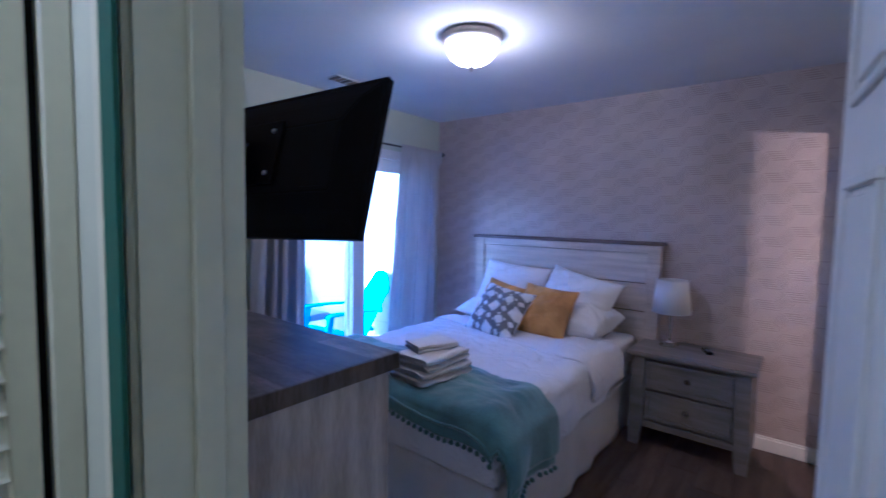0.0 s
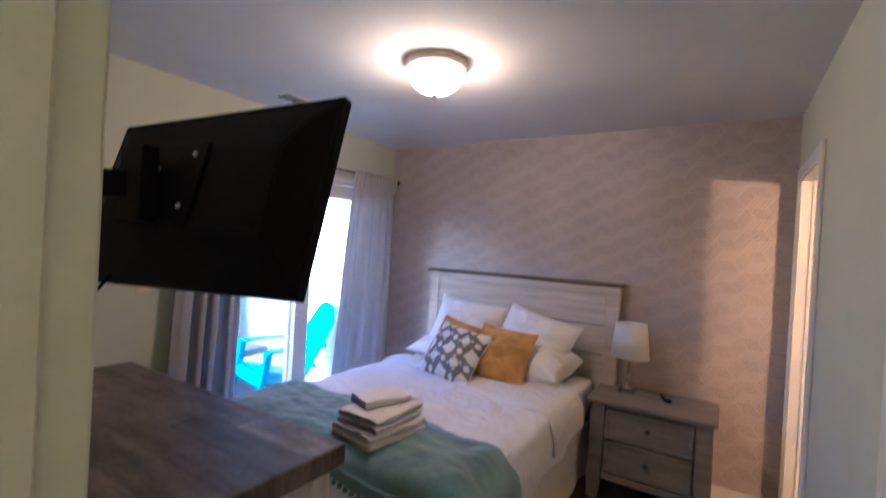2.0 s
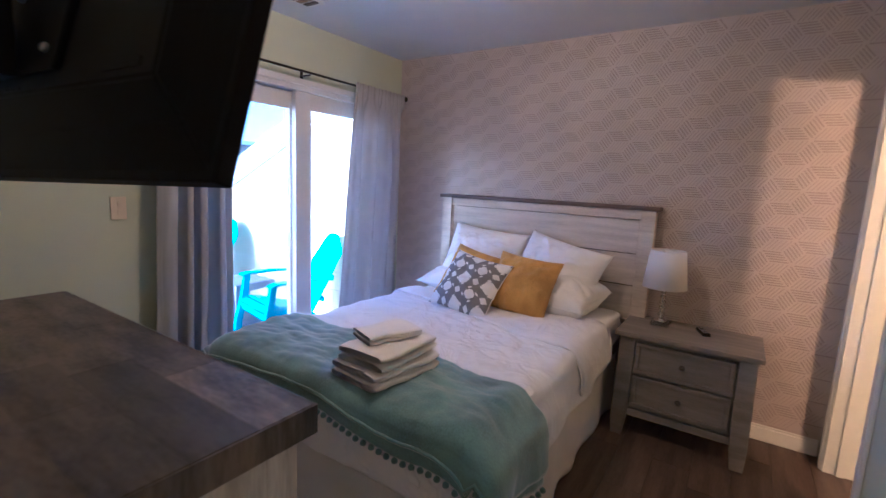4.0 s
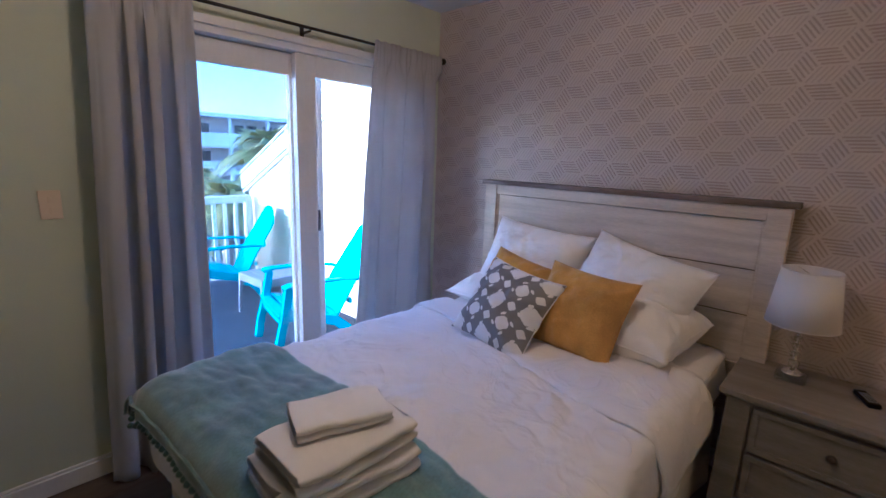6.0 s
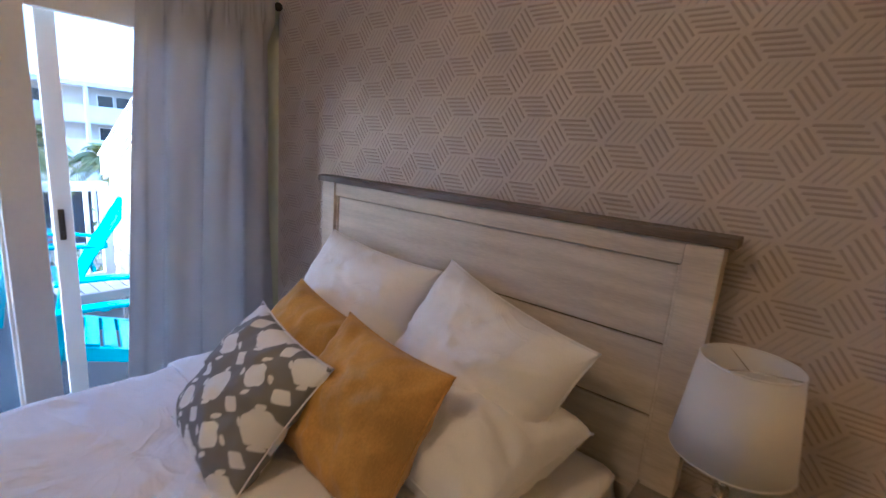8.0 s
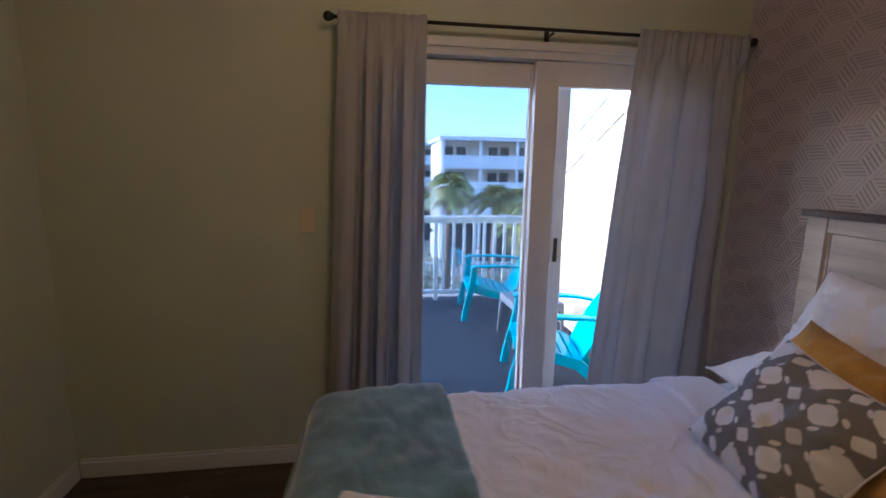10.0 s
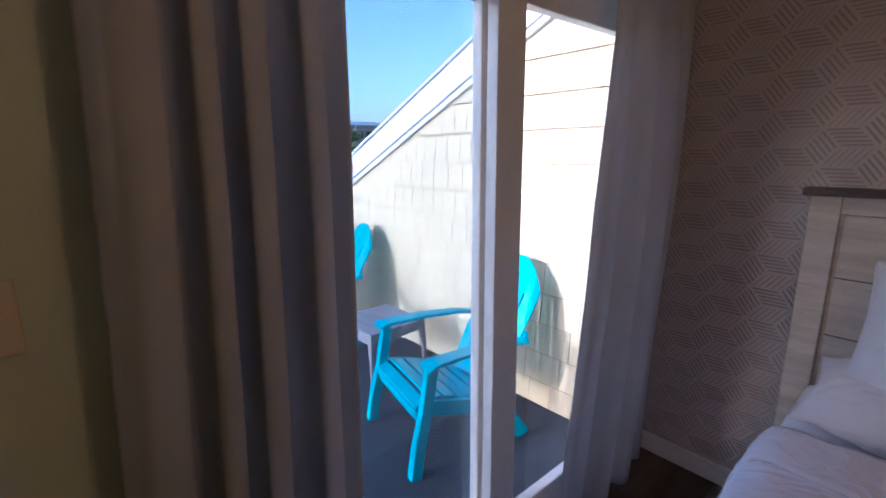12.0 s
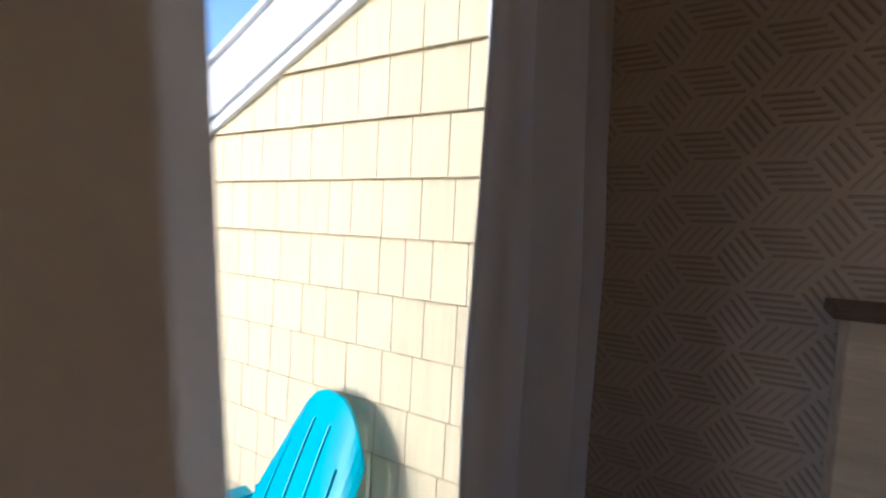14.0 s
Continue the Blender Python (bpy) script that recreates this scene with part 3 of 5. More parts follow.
def cloth_section(t, y, drop_l, drop_r, lift):
    """Across the bed: t from 0 (left hem) over the top to 1 (right hem)."""
    w = BX1 - BX0 + 0.02
    s = t * (drop_l + drop_r + w)
    if s < drop_l:
        d = drop_l - s
        return Vector((BX0 - 0.0101 - 0.022 * smooth01(d / 0.1), y, BZ - ED - d))
    if s > drop_l + w:
        d = s - drop_l - w
        return Vector((BX1 + 0.0101 + 0.022 * smooth01(d / 0.1), y, BZ - ED - d))
    x = BX0 - 0.01 + (s - drop_l)
    edge = min(x - BX0, BX1 - x)
    k = round_drop((edge + 0.01) / 0.09)
    return Vector((x, y, bed_surface(x, y) * (1 - k) + (BZ - ED) * k + lift))


def comforter_place(u, v):
    # v: 0 at the foot hem, 1 at the head edge
    foot_drop, head_y = 0.225, -0.60
    L = head_y - BFY + foot_drop
    s = v * L
    if s < foot_drop:
        d = foot_drop - s
        y, fall = BFY - 0.012 - 0.025 * smooth01(d / 0.1), d
    else:
        y, fall = BFY - 0.01 + (s - foot_drop), 0.0
    p = cloth_section(u, y, 0.205, 0.21 - 0.05 * smooth01((v - 0.75) / 0.25), 0.0)
    inside = BX0 - 0.01 <= p.x <= BX1 + 0.01
    if fall > 0:
        p.z = min(p.z, BZ - fall - ED + 0.006 * smooth01(fall / 0.05) * fbm(u * 8, v * 8)) if inside else p.z - ED * 0.5
        p.y += 0.014 * smooth01(fall / 0.08) * fbm(u * 9, v * 3)
    else:
        k = round_drop((y - BFY + 0.01) / 0.09)
        if inside:
            p.z = p.z * (1 - k) + (BZ - ED) * k if p.z > BZ - ED else p.z
        else:
            p.z -= ED * 0.5 * k
    if not inside:
        p.x += (0.012 * math.sin(p.y * 13 + 1.5) + 0.014 * fbm(p.y * 3, p.z * 3)) * (1 if p.x > 1 else -1) * smooth01((BZ - ED - p.z) / 0.09)
    # the throw presses the comforter in
    press = smooth01((-1.62 - p.y) / 0.08)
    if not inside:
        p.x -= 0.025 * press * smooth01((BZ - ED - p.z) / 0.05) * (1 if p.x > 1 else -1)
    if fall > 0:
        p.y += 0.02 * smooth01(fall / 0.04)
    # creases near the middle
    if inside and fall == 0 and p.z > BZ - ED * 0.6:
        c = math.exp(-((p.x - 1.55) / 0.28) ** 2 - ((p.y + 1.22) / 0.30) ** 2)
        c2 = math.exp(-((p.x - 1.25) / 0.35) ** 2 - ((p.y + 1.45) / 0.35) ** 2)
        p.z += 0.020 * c * abs(noise.noise(Vector((p.x * 7 + p.y * 9, p.y * 4 - p.x * 5, 2)))) * 2 + 0.015 * c2 * noise.noise(Vector((p.x * 10 - p.y * 8, p.y * 5, 9)))
        for k, (fx, fy, amount) in enumerate(((3.2, 2.1, 0.006), (1.6, -3.6, 0.006), (6.5, 3.5, 0.005), (-5.2, 7.0, 0.004))):
            line = noise.noise(Vector((p.x * fx + p.y * fy * 0.6, p.y * fy - p.x * fx * 0.4, 11.0 + 5 * k)))
            p.z += amount * max(0.0, 1 - 9 * abs(line)) ** 1.3 * (0.5 + 0.8 * max(0.0, noise.noise(Vector((p.x * 2.2, p.y * 2.2, 30.0 + k)))))
        p.z += 0.004 * noise.noise(Vector((p.x * 14, p.y * 12, 4))) + 0.010 * noise.noise(Vector((p.x * 4 + p.y * 6, p.y * 3, 6)))
    return p


cf = part("cover", sheet(230, 220, comforter_place), LINEN, comf, smooth=True)
thicken(cf, 0.012, 0.4)


def fold_place(u, v):
    # turned-down band at the head of the comforter
    y = -0.56 - v * (0.22 + 0.34 * smooth01((u - 0.2) / 0.7)) - 0.02 * math.sin(u * 4)
    p = cloth_section(u, y, 0.155, 0.155, 0.015)
    hump = 0.006 * math.sin(math.pi * v) + 0.004 * fbm(u * 9, v * 3)
    if BX0 - 0.01 <= p.x <= BX1 + 0.01:
        p.z += hump
    else:
        d = BZ - ED - p.z
        p.z += 0.02 * max(0.0, 1 - d / 0.1)
        p.x += (0.012 if p.x > 1 else -0.012) * smooth01(d / 0.04) + 0.008 * fbm(p.z * 6, v * 3)
    return p


thicken(part("turned_edge", sheet(90, 14, fold_place), LINEN, comf, smooth=True), 0.012, 0.5)


def sheet_place(u, v):
    y = BHY - 0.005 - v * 0.50
    p = cloth_section(u, y, 0.125, 0.125, -0.012)
    if not BX0 - 0.01 <= p.x <= BX1 + 0.01:
        p.x -= 0.02 if p.x > 1 else -0.02
    return p


fs = part("fitted_sheet", sheet(70, 14, sheet_place), PILLOW, bed, "white fitted sheet", smooth=True)
thicken(fs, 0.004, 0)

# ---------- pillows ----------


SIDE = 0.10      # how far the sides are drawn in between the corners


def pillow_mesh(w, h, t, seed, pinch=0.6, n=56):
    """A stuffed cushion in its own xz plane, centred, with pulled corners and a seam."""
    bm = bmesh.new()

    def half(sign):
        def place(a, b):
            u, v = 2 * a - 1, 2 * b - 1
            bulge = (max(0.0, 1 - abs(u) ** 2.2) * max(0.0, 1 - abs(v) ** 2.2)) ** pinch
            x = u * w / 2 * (1 - SIDE * (1 - v * v) * abs(u) ** 2 - 0.02 * u * u * v * v)
            z = v * h / 2 * (1 - SIDE * (1 - u * u) * abs(v) ** 2 - 0.02 * u * u * v * v)
            crumple = 0.12 * fbm(u * 1.3 + seed, v * 1.3, sign) - 0.07 * abs(noise.noise(Vector((u * 4 + v * 1.5, v * 1.6 - u, seed + 4.0)))) + 0.04 * fbm(u * 3.5 + seed, v * 3.5, sign)
            # pleats that run in from the seams and corners
            ang, far0 = math.atan2(v, u), max(abs(u), abs(v))
            crumple += 0.20 * smooth01((far0 - 0.45) / 0.5) * noise.noise(Vector((ang * 4.5, far0 * 0.8, seed + sign)))
            edge = (1 - min(1, max(abs(u), abs(v))) ** 8)
            far = max(abs(u), abs(v))
            wrinkle = (0.5 - abs(noise.noise(Vector((u * 5 + v * 2.2 + seed, v * 2.4 - u * 1.5, sign * 3 + seed))))) * 0.016 * far * bulge
            wrinkle += 0.010 * noise.noise(Vector((u * 2.6 - v * 4.4, v * 1.8 + u, seed * 2.1))) * bulge
            return Vector((x, sign * (t / 2 * bulge * (1 + crumple * 1.5) + wrinkle) + 0.02 * t * edge * fbm(u * 3, v * 3, seed), z))
        return place

    for s in (1, -1):
        sheet(n, n, half(s), bm=bm)
    bmesh.ops.remove_doubles(bm, verts=bm.verts, dist=0.0008)
    return bm


def cushion(name, label, mat, w, h, t, centre, lean, yaw, roll, seed, group, category="pillow", pinch=0.6, piping=None):
    """lean: degrees it leans back; yaw: about z; roll: in its own plane."""
    m = Matrix.Translation(centre) @ Euler((0, 0, radians(yaw))).to_matrix().to_4x4() @ Euler((radians(-lean), 0, 0)).to_matrix().to_4x4() @ Euler((0, radians(roll), 0)).to_matrix().to_4x4()
    ob = thing(name, label, category, m, group)
    part("cover", pillow_mesh(w, h, t, seed, pinch), mat, ob, smooth=True)
    pts = []
    for k in range(64):
        a = k / 64 * 4
        side, f = int(a), a - int(a)
        q = 2 * f - 1
        u, v = ((q, -1), (1, q), (-q, 1), (-1, -q))[side]
        pts.append((u * w / 2 * (1 - SIDE * (1 - v * v) * abs(u) ** 2 - 0.02 * u * u * v * v), 0, v * h / 2 * (1 - SIDE * (1 - u * u) * abs(v) ** 2 - 0.02 * u * u * v * v)))
    part("seam", tube(pts + pts[:2], 0.0028, 6), piping or mat, ob, smooth=True)
    return ob


G = "pillows on the bed"
cushion("pillow", "white pillow lying flat on the bed", PILLOW, 0.66, 0.44, 0.21, (0.98, -0.36, 0.745), 84, 0, 0, 1, G)
cushion("pillow", "white pillow lying flat under a leaning pillow", PILLOW, 0.60, 0.48, 0.27, (1.635, -0.42, 0.765), 84, -6, 0, 2, G, pinch=0.45)
cushion("pillow", "white pillow leaning against the headboard", PILLOW, 0.62, 0.49, 0.30, (1.035, -0.285, 0.90), 27, 3, 5, 3, G)
cushion("pillow", "white pillow tilted against the headboard", PILLOW, 0.62, 0.48, 0.30, (1.60, -0.30, 0.875), 28, -6, 11, 4, G)
cushion("cushion", "mustard yellow velvet cushion behind the patterned one", MUSTARD, 0.43, 0.40, 0.22, (1.13, -0.575, 0.82), 34, 6, 12, 5, "cushions", "cushion")
cushion("cushion", "mustard yellow velvet cushion leaning on white pillow", MUSTARD, 0.43, 0.40, 0.24, (1.515, -0.65, 0.835), 30, -2, 4, 6, "cushions", "cushion")


def damask_material():
    """White medallions on grey, as curved cells."""
    m = material("grey_medallion_print", (0.78, 0.76, 0.74), 0.85, 0.06, 8, 260, 0.2)
    n, l = m.node_tree.nodes, m.node_tree.links
    b = n["Principled BSDF"]
    base = b.inputs["Base Color"].links[0].from_socket
    tc, sep = n.new("ShaderNodeTexCoord"), n.new("ShaderNodeSeparateXYZ")
    l.new(tc.outputs["Object"], sep.inputs[0])

    def op(kind, a, c=None):
        q = n.new("ShaderNodeMath")
        q.operation = kind
        for i, val in enumerate((a, c)):
            if val is None:
                continue
            if isinstance(val, (int, float)):
                q.inputs[i].default_value = val
            else:
                l.new(val, q.inputs[i])
        return q.outputs[0]

    k = 2 * math.pi / 0.165
    x, z = op("MULTIPLY", sep.outputs["X"], k), op("MULTIPLY", sep.outputs["Z"], k)
    # rounded medallions on a square lattice, star shapes between them, scrolls on the diagonals
    sx, sz = op("SINE", op("MULTIPLY", z, 2)), op("SINE", op("MULTIPLY", x, 2))
    cx, cz = op("COSINE", x), op("COSINE", z)
    total = op("ADD", cx, cz)
    scallop = op("MULTIPLY", op("COSINE", op("MULTIPLY", x, 4)), op("COSINE", op("MULTIPLY", z, 4)))
    medal = op("GREATER_THAN", op("ADD", total, op("MULTIPLY", scallop, 0.12)), 1.10)
    star = op("GREATER_THAN", op("SUBTRACT", op("MULTIPLY", scallop, -0.10), total), 1.38)
    wx, wz = op("ADD", x, op("MULTIPLY", sx, 0.85)), op("ADD", z, op("MULTIPLY", sz, -0.85))
    scroll = op("GREATER_THAN", op("ABSOLUTE", op("SUBTRACT", op("COSINE", wx), op("COSINE", wz))), 1.42)
    white = op("MAXIMUM", op("MAXIMUM", medal, star), scroll)
    mix = n.new("ShaderNodeMix")
    mix.data_type = "RGBA"
    mix.inputs["A"].default_value = (0.205, 0.20, 0.20, 1)
    l.new(white, mix.inputs["Factor"]), l.new(base, mix.inputs["B"]), l.new(mix.outputs["Result"], b.inputs["Base Color"])
    return m


DAMASK = damask_material()
cushion("cushion", "grey and white medallion patterned cushion", DAMASK, 0.42, 0.41, 0.19, (1.245, -0.81, 0.825), 38, 0, 9, 8, "cushions", "cushion", piping=LINEN)

# ---------- throw with pompom edge ----------
throw = thing("throw_blanket", "teal plush throw with pompom trim across the bed", "blanket")


def throw_place(u, v, longer=0.0, lift=0.0):
    """u: across from left to the hanging right corner; v: 0 foot hem, 1 head hem."""
    head_y = -1.655 + 0.025 * math.sin(u * 5) + 0.012 * fbm(u * 5, 3)
    foot_fall = 0.018 + 0.03 * u + 0.016 * math.sin(u * 9 + 1) + 0.10 * smooth01((u - 0.8) / 0.2) + longer
    flat = head_y - BFY
    s = v * (flat + foot_fall)
    if s < foot_fall:
        y, fall = BFY - 0.036 - lift, foot_fall - s
    else:
        y, fall = BFY - 0.026 - lift + (s - foot_fall) * (flat + 0.026 + lift) / flat, 0.0
    p = cloth_section(u, y, 0.075, 0.175 + longer, 0.028 + lift)
    inside = BX0 - 0.01 <= p.x <= BX1 + 0.01
    k = round_drop((y - BFY + 0.036 + lift) / 0.11) if not fall else 1.0
    if inside:
        p.z = p.z - ED * k - fall if p.z > BZ - 0.01 else min(p.z, p.z - ED * 0.4 * k - fall * 0.8)
        p.z += (0.012 * fbm(u * 6, v * 4, 5) + 0.008 * abs(noise.noise(Vector((u * 14 + v * 3, v * 4 - u * 3, 2.0))))) * (1 - k)
        p.y -= 0.012 * smooth01(fall / 0.05) * (1 + fbm(u * 6, v))
        return p
    sgn = 1 if p.x > 1 else -1
    d = BZ - ED - p.z
    p.z += (0.028 + lift) * max(0.0, 1 - d / 0.14) - ED * 0.4 * k - fall * 0.5
    # folds that open towards the hem
    wave = 0.024 * math.sin(p.y * 21 + 0.6) + 0.02 * fbm(p.y * 4, 1.0, 3)
    p.x += sgn * ((0.048 + lift) * smooth01((d + 0.012) / 0.05) + wave * smooth01(d / 0.22))
    p.y += 0.12 * d * (-1 if p.y < -1.85 else 0.2) - 0.012 * smooth01(fall / 0.05)
    return p


thicken(part("under_layer", sheet(110, 60, lambda u, v: throw_place(u, v * 0.9, 0.045)), THROW, throw, "lower layer of the folded throw", smooth=True), 0.006, 1)
thicken(part("cloth", sheet(110, 60, lambda u, v: throw_place(u, v, 0.0, 0.009)), THROW, throw, smooth=True), 0.008, 1)
hem = [Vector(throw_place(k / 90, 0.0, 0.0, 0.015)) for k in range(91)]
part("hem", tube([h + Vector((0, -0.004, 0.004)) for h in hem], 0.006, 6), THROW, throw, smooth=True)
ball = bmesh.new()
bmesh.ops.create_icosphere(ball, subdivisions=2, radius=0.0115)
for vtx in ball.verts:
    vtx.co *= 1 + 0.16 * noise.noise(vtx.co * 260)
first = part("pompom", ball, THROW, throw, smooth=True)
edge_pts = [Vector(throw_place(k / 300, 0, 0.045)) for k in range(301)] + [Vector(throw_place(1, k * 0.9 / 120, 0.045)) for k in range(1, 121)]
run, last, count = 0.0, edge_pts[0], 0
for p in edge_pts:
    if (p - last).length >= 0.030 or count == 0:
        at = Vector((p.x + (0.012 if p.x > BX1 else 0), p.y - 0.006, p.z - 0.012))
        if count == 0:
            first.matrix_world = Matrix.Translation(at)
        else:
            o = new("pompom", first.data)
            o.parent = throw
            o.matrix_world = Matrix.Translation(at)
        count, last = count + 1, p

# ---------- towels ----------


def towel(name, cx, cy, z, w, d, h, yaw, seed, label):
    """A towel folded in layers with a rounded front fold."""
    ob = thing(name, label, "towel", pose(cx, cy, z, 0, 0, yaw), "folded towels on the bed")
    layers = 2
    for k in range(layers):
        def place(a, b, k=k):
            ang = a * 2 * math.pi
            hh = h / layers
            ex = (abs(math.cos(ang)) ** 0.28) * (1 if math.cos(ang) > 0 else -1)
            ez = (abs(math.sin(ang)) ** 0.8) * (1 if math.sin(ang) > 0 else -1)
            x = (b - 0.5) * w
            end = 1 - 0.30 * abs(2 * b - 1) ** 10
            y = ex * d / 2 * (1 - 0.02 * k) * (1 + 0.02 * fbm(b * 5 + seed, k)) * (1 - 0.05 * abs(2 * b - 1) ** 8)
            zz = hh * (k + 0.5) + ez * hh / 2 * end * 1.02 + 0.010 * fbm(x * 6 + seed, y * 6, k)
            return (x + 0.006 * fbm(ang, seed, k), y, zz)
        bm = sheet(64, 28, place)
        bmesh.ops.remove_doubles(bm, verts=bm.verts, dist=0.0005)
        bmesh.ops.holes_fill(bm, edges=[e for e in bm.edges if e.is_boundary])
        part("layer", bm, TOWEL, ob, smooth=True).data.set_sharp_from_angle(angle=radians(50))
    return ob


TZ = BZ + 0.040
towel("bath_towel", 1.505, -1.885, TZ, 0.345, 0.255, 0.068, 84, 1, "thick white folded bath towel on the throw")
towel("bath_towel", 1.505, -1.875, TZ + 0.066, 0.32, 0.235, 0.062, 88, 2, "white folded bath towel on another towel")
towel("hand_towel", 1.48, -1.855, TZ + 0.126, 0.23, 0.15, 0.040, 70, 3, "small white folded hand towel on top of stack")
# ---------- dresser ----------
DT = 1.158
dr = thing("dresser", "tall dresser with dark plank top and whitewashed sides", "dresser")
DX0, DX1, DYF, DYB = 1.305, 2.16, -2.808, -3.275
part("body", box(DX0 + 0.018, DYB, 0.06, DX1 - 0.018, DYF - 0.03, DT - 0.04, 0.003, 1), SIDEW, dr)
part("plinth", box(DX0 + 0.03, DYB, 0.0, DX1 - 0.03, DYF - 0.05, 0.06), HBCAP, dr)
for x0 in (DX0 + 0.016, DX1 - 0.016 - 0.045):
    part("post", box(x0, DYF - 0.06, 0.0, x0 + 0.045, DYF - 0.014, DT - 0.04, 0.003, 2), SIDEW, dr)
part("top", box(DX0 + 0.004, DYB + 0.002, DT - 0.04, DX1 - 0.004, DYF - 0.004, DT - 0.003), SUBFLOOR, dr)
# top boards, short and long, over the core
rnd = random.Random(4)
yy = DYB
row = 0
while yy < DYF - 0.01:
    w = min(0.0775, DYF - yy)
    xx = DX0
    while xx < DX1 - 0.01:
        ln = rnd.uniform(0.14, 0.36)
        if DX1 - xx - ln < 0.16:
            ln = DX1 - xx
        part("board", box(xx + 0.0001, yy + 0.0001, DT - 0.039, xx + ln - 0.0001, yy + w - 0.0001, DT, 0.0004, 1), TOPW, dr)
        xx += ln
    yy += w
for x0, x1, y0, y1 in ((DX1, DX1 + 0.003, DYB, DYF + 0.003), (DX0, DX1, DYF, DYF + 0.003)):
    part("edge_band", box(x0, y0, DT - 0.04, x1, y1, DT - 0.001), TOPW, dr)
for r in range(5):
    for c in range(2):
        x0 = DX0 + 0.07 + c * 0.36
        z0 = 0.08 + r * 0.204
        d = part("drawer", box(x0, DYF - 0.034, z0, x0 + 0.35, DYF - 0.012, z0 + 0.192, 0.004, 2), SIDEW, dr)
        part("knob", lathe([(0.006, 0), (0.006, 0.012), (0.014, 0.02), (0.012, 0.028), (0.001, 0.031)], 12), KNOB, d).matrix_world = pose(x0 + 0.175, DYF - 0.012, z0 + 0.096, -90, 0, 0)

# ---------- television on its wall arm ----------
TVR = Vector((2.106, -2.787, 1.831))
u_dir = Vector((-0.672, -0.081, -0.017)).normalized()
v_dir = Vector((0.008, -0.12, -0.395)).normalized()
v_dir = (v_dir - u_dir * v_dir.dot(u_dir)).normalized()
n_dir = u_dir.cross(v_dir).normalized()     # towards the back
if n_dir.y > 0:
    n_dir = -n_dir
mt = Matrix((u_dir, v_dir, n_dir)).transposed().to_4x4()
mt.translation = TVR
TW, TH = 0.715, 0.415
tv = thing("television", "black flat television seen from behind on a wall arm", "television", mt)
part("bezel", box(0, 0, -0.012, TW, TH, 0.012, 0.003, 2), BLACKP, tv)
part("screen", box(0.010, 0.010, -0.0135, TW - 0.010, TH - 0.016, -0.012), SCREEN, tv)
bm = bmesh.new()
ring = [((0.012, 0.012), (TW - 0.012, 0.012), (TW - 0.012, TH - 0.012), (0.012, TH - 0.012), 0.012),
        ((0.06, 0.05), (TW - 0.06, 0.05), (TW - 0.05, TH - 0.06), (0.05, TH - 0.06), 0.026),
        ((0.10, 0.12), (TW - 0.10, 0.12), (TW - 0.09, TH - 0.11), (0.09, TH - 0.11), 0.045)]
prev = None
for *corners, d in ring:
    cur = [bm.verts.new((*c, d)) for c in corners]
    if prev:
        for i in range(4):
            bm.faces.new((prev[i], prev[(i + 1) % 4], cur[(i + 1) % 4], cur[i]))
    prev = cur
bm.faces.new(prev)
bmesh.ops.bevel(bm, geom=bm.edges[:], offset=0.004, segments=2, affect="EDGES")
part("back_cover", bm, BLACKP, tv)
part("mount_plate", box(0.30, 0.10, 0.045, 0.55, 0.28, 0.054, 0.002, 1), BLACKP, tv)
for x, y in ((0.33, 0.13), (0.51, 0.12), (0.33, 0.25), (0.51, 0.26), (0.44, 0.16)):
    part("bolt", lathe([(0.007, 0), (0.007, 0.004), (0.004, 0.006)], 10, at=(x, y, 0.054)), STEEL, tv, "bare steel bolt")
for k in range(3):
    part("vent_slot", box(0.40 + k * 0.016, 0.295, 0.0448, 0.410 + k * 0.016, 0.300, 0.0465), BLACKP, tv)
part("logo_plate", box(0.12, 0.28, 0.0448, 0.2, 0.292, 0.0462), BLACKP, tv)
arm = thing("wall_mount", "black metal folding television wall arm", "wall mount")
mid = mt @ Vector((0.44, 0.20, 0.056))
elbow = Vector((mid.x - 0.20, mid.y - 0.10, mid.z))
wallp = Vector((1.62, -3.298, mid.z))
part("head", box(mid.x - 0.05, mid.y - 0.045, mid.z - 0.08, mid.x + 0.05, mid.y - 0.012, mid.z + 0.08, 0.005, 2), BLACKP, arm)
for a, b in ((mid + Vector((0, -0.03, 0)), elbow), (elbow, wallp)):
    d = b - a
    bm = box(-0.02, -0.01, -0.03, d.length + 0.02, 0.01, 0.03, 0.004, 2)
    part("link", bm, BLACKP, arm).matrix_world = Matrix.Translation(a) @ d.to_track_quat("X", "Z").to_matrix().to_4x4()
part("wall_plate", box(1.54, -3.299, mid.z - 0.12, 1.70, -3.285, mid.z + 0.12, 0.003, 1), BLACKP, arm)
cable = thing("power_cable", "thin black television cable hanging behind the dresser", "cable")
s0, s1 = mt @ Vector((0.52, 0.40, 0.03)), Vector((1.48, -3.285, 1.16))
part("cord", tube([s0, s0 + Vector((-0.02, -0.03, -0.05)), s0.lerp(s1, 0.5) + Vector((0, 0, -0.11)), s1 + Vector((0, 0, 0.04)), s1], 0.004, 6), BLACKP, cable, smooth=True)
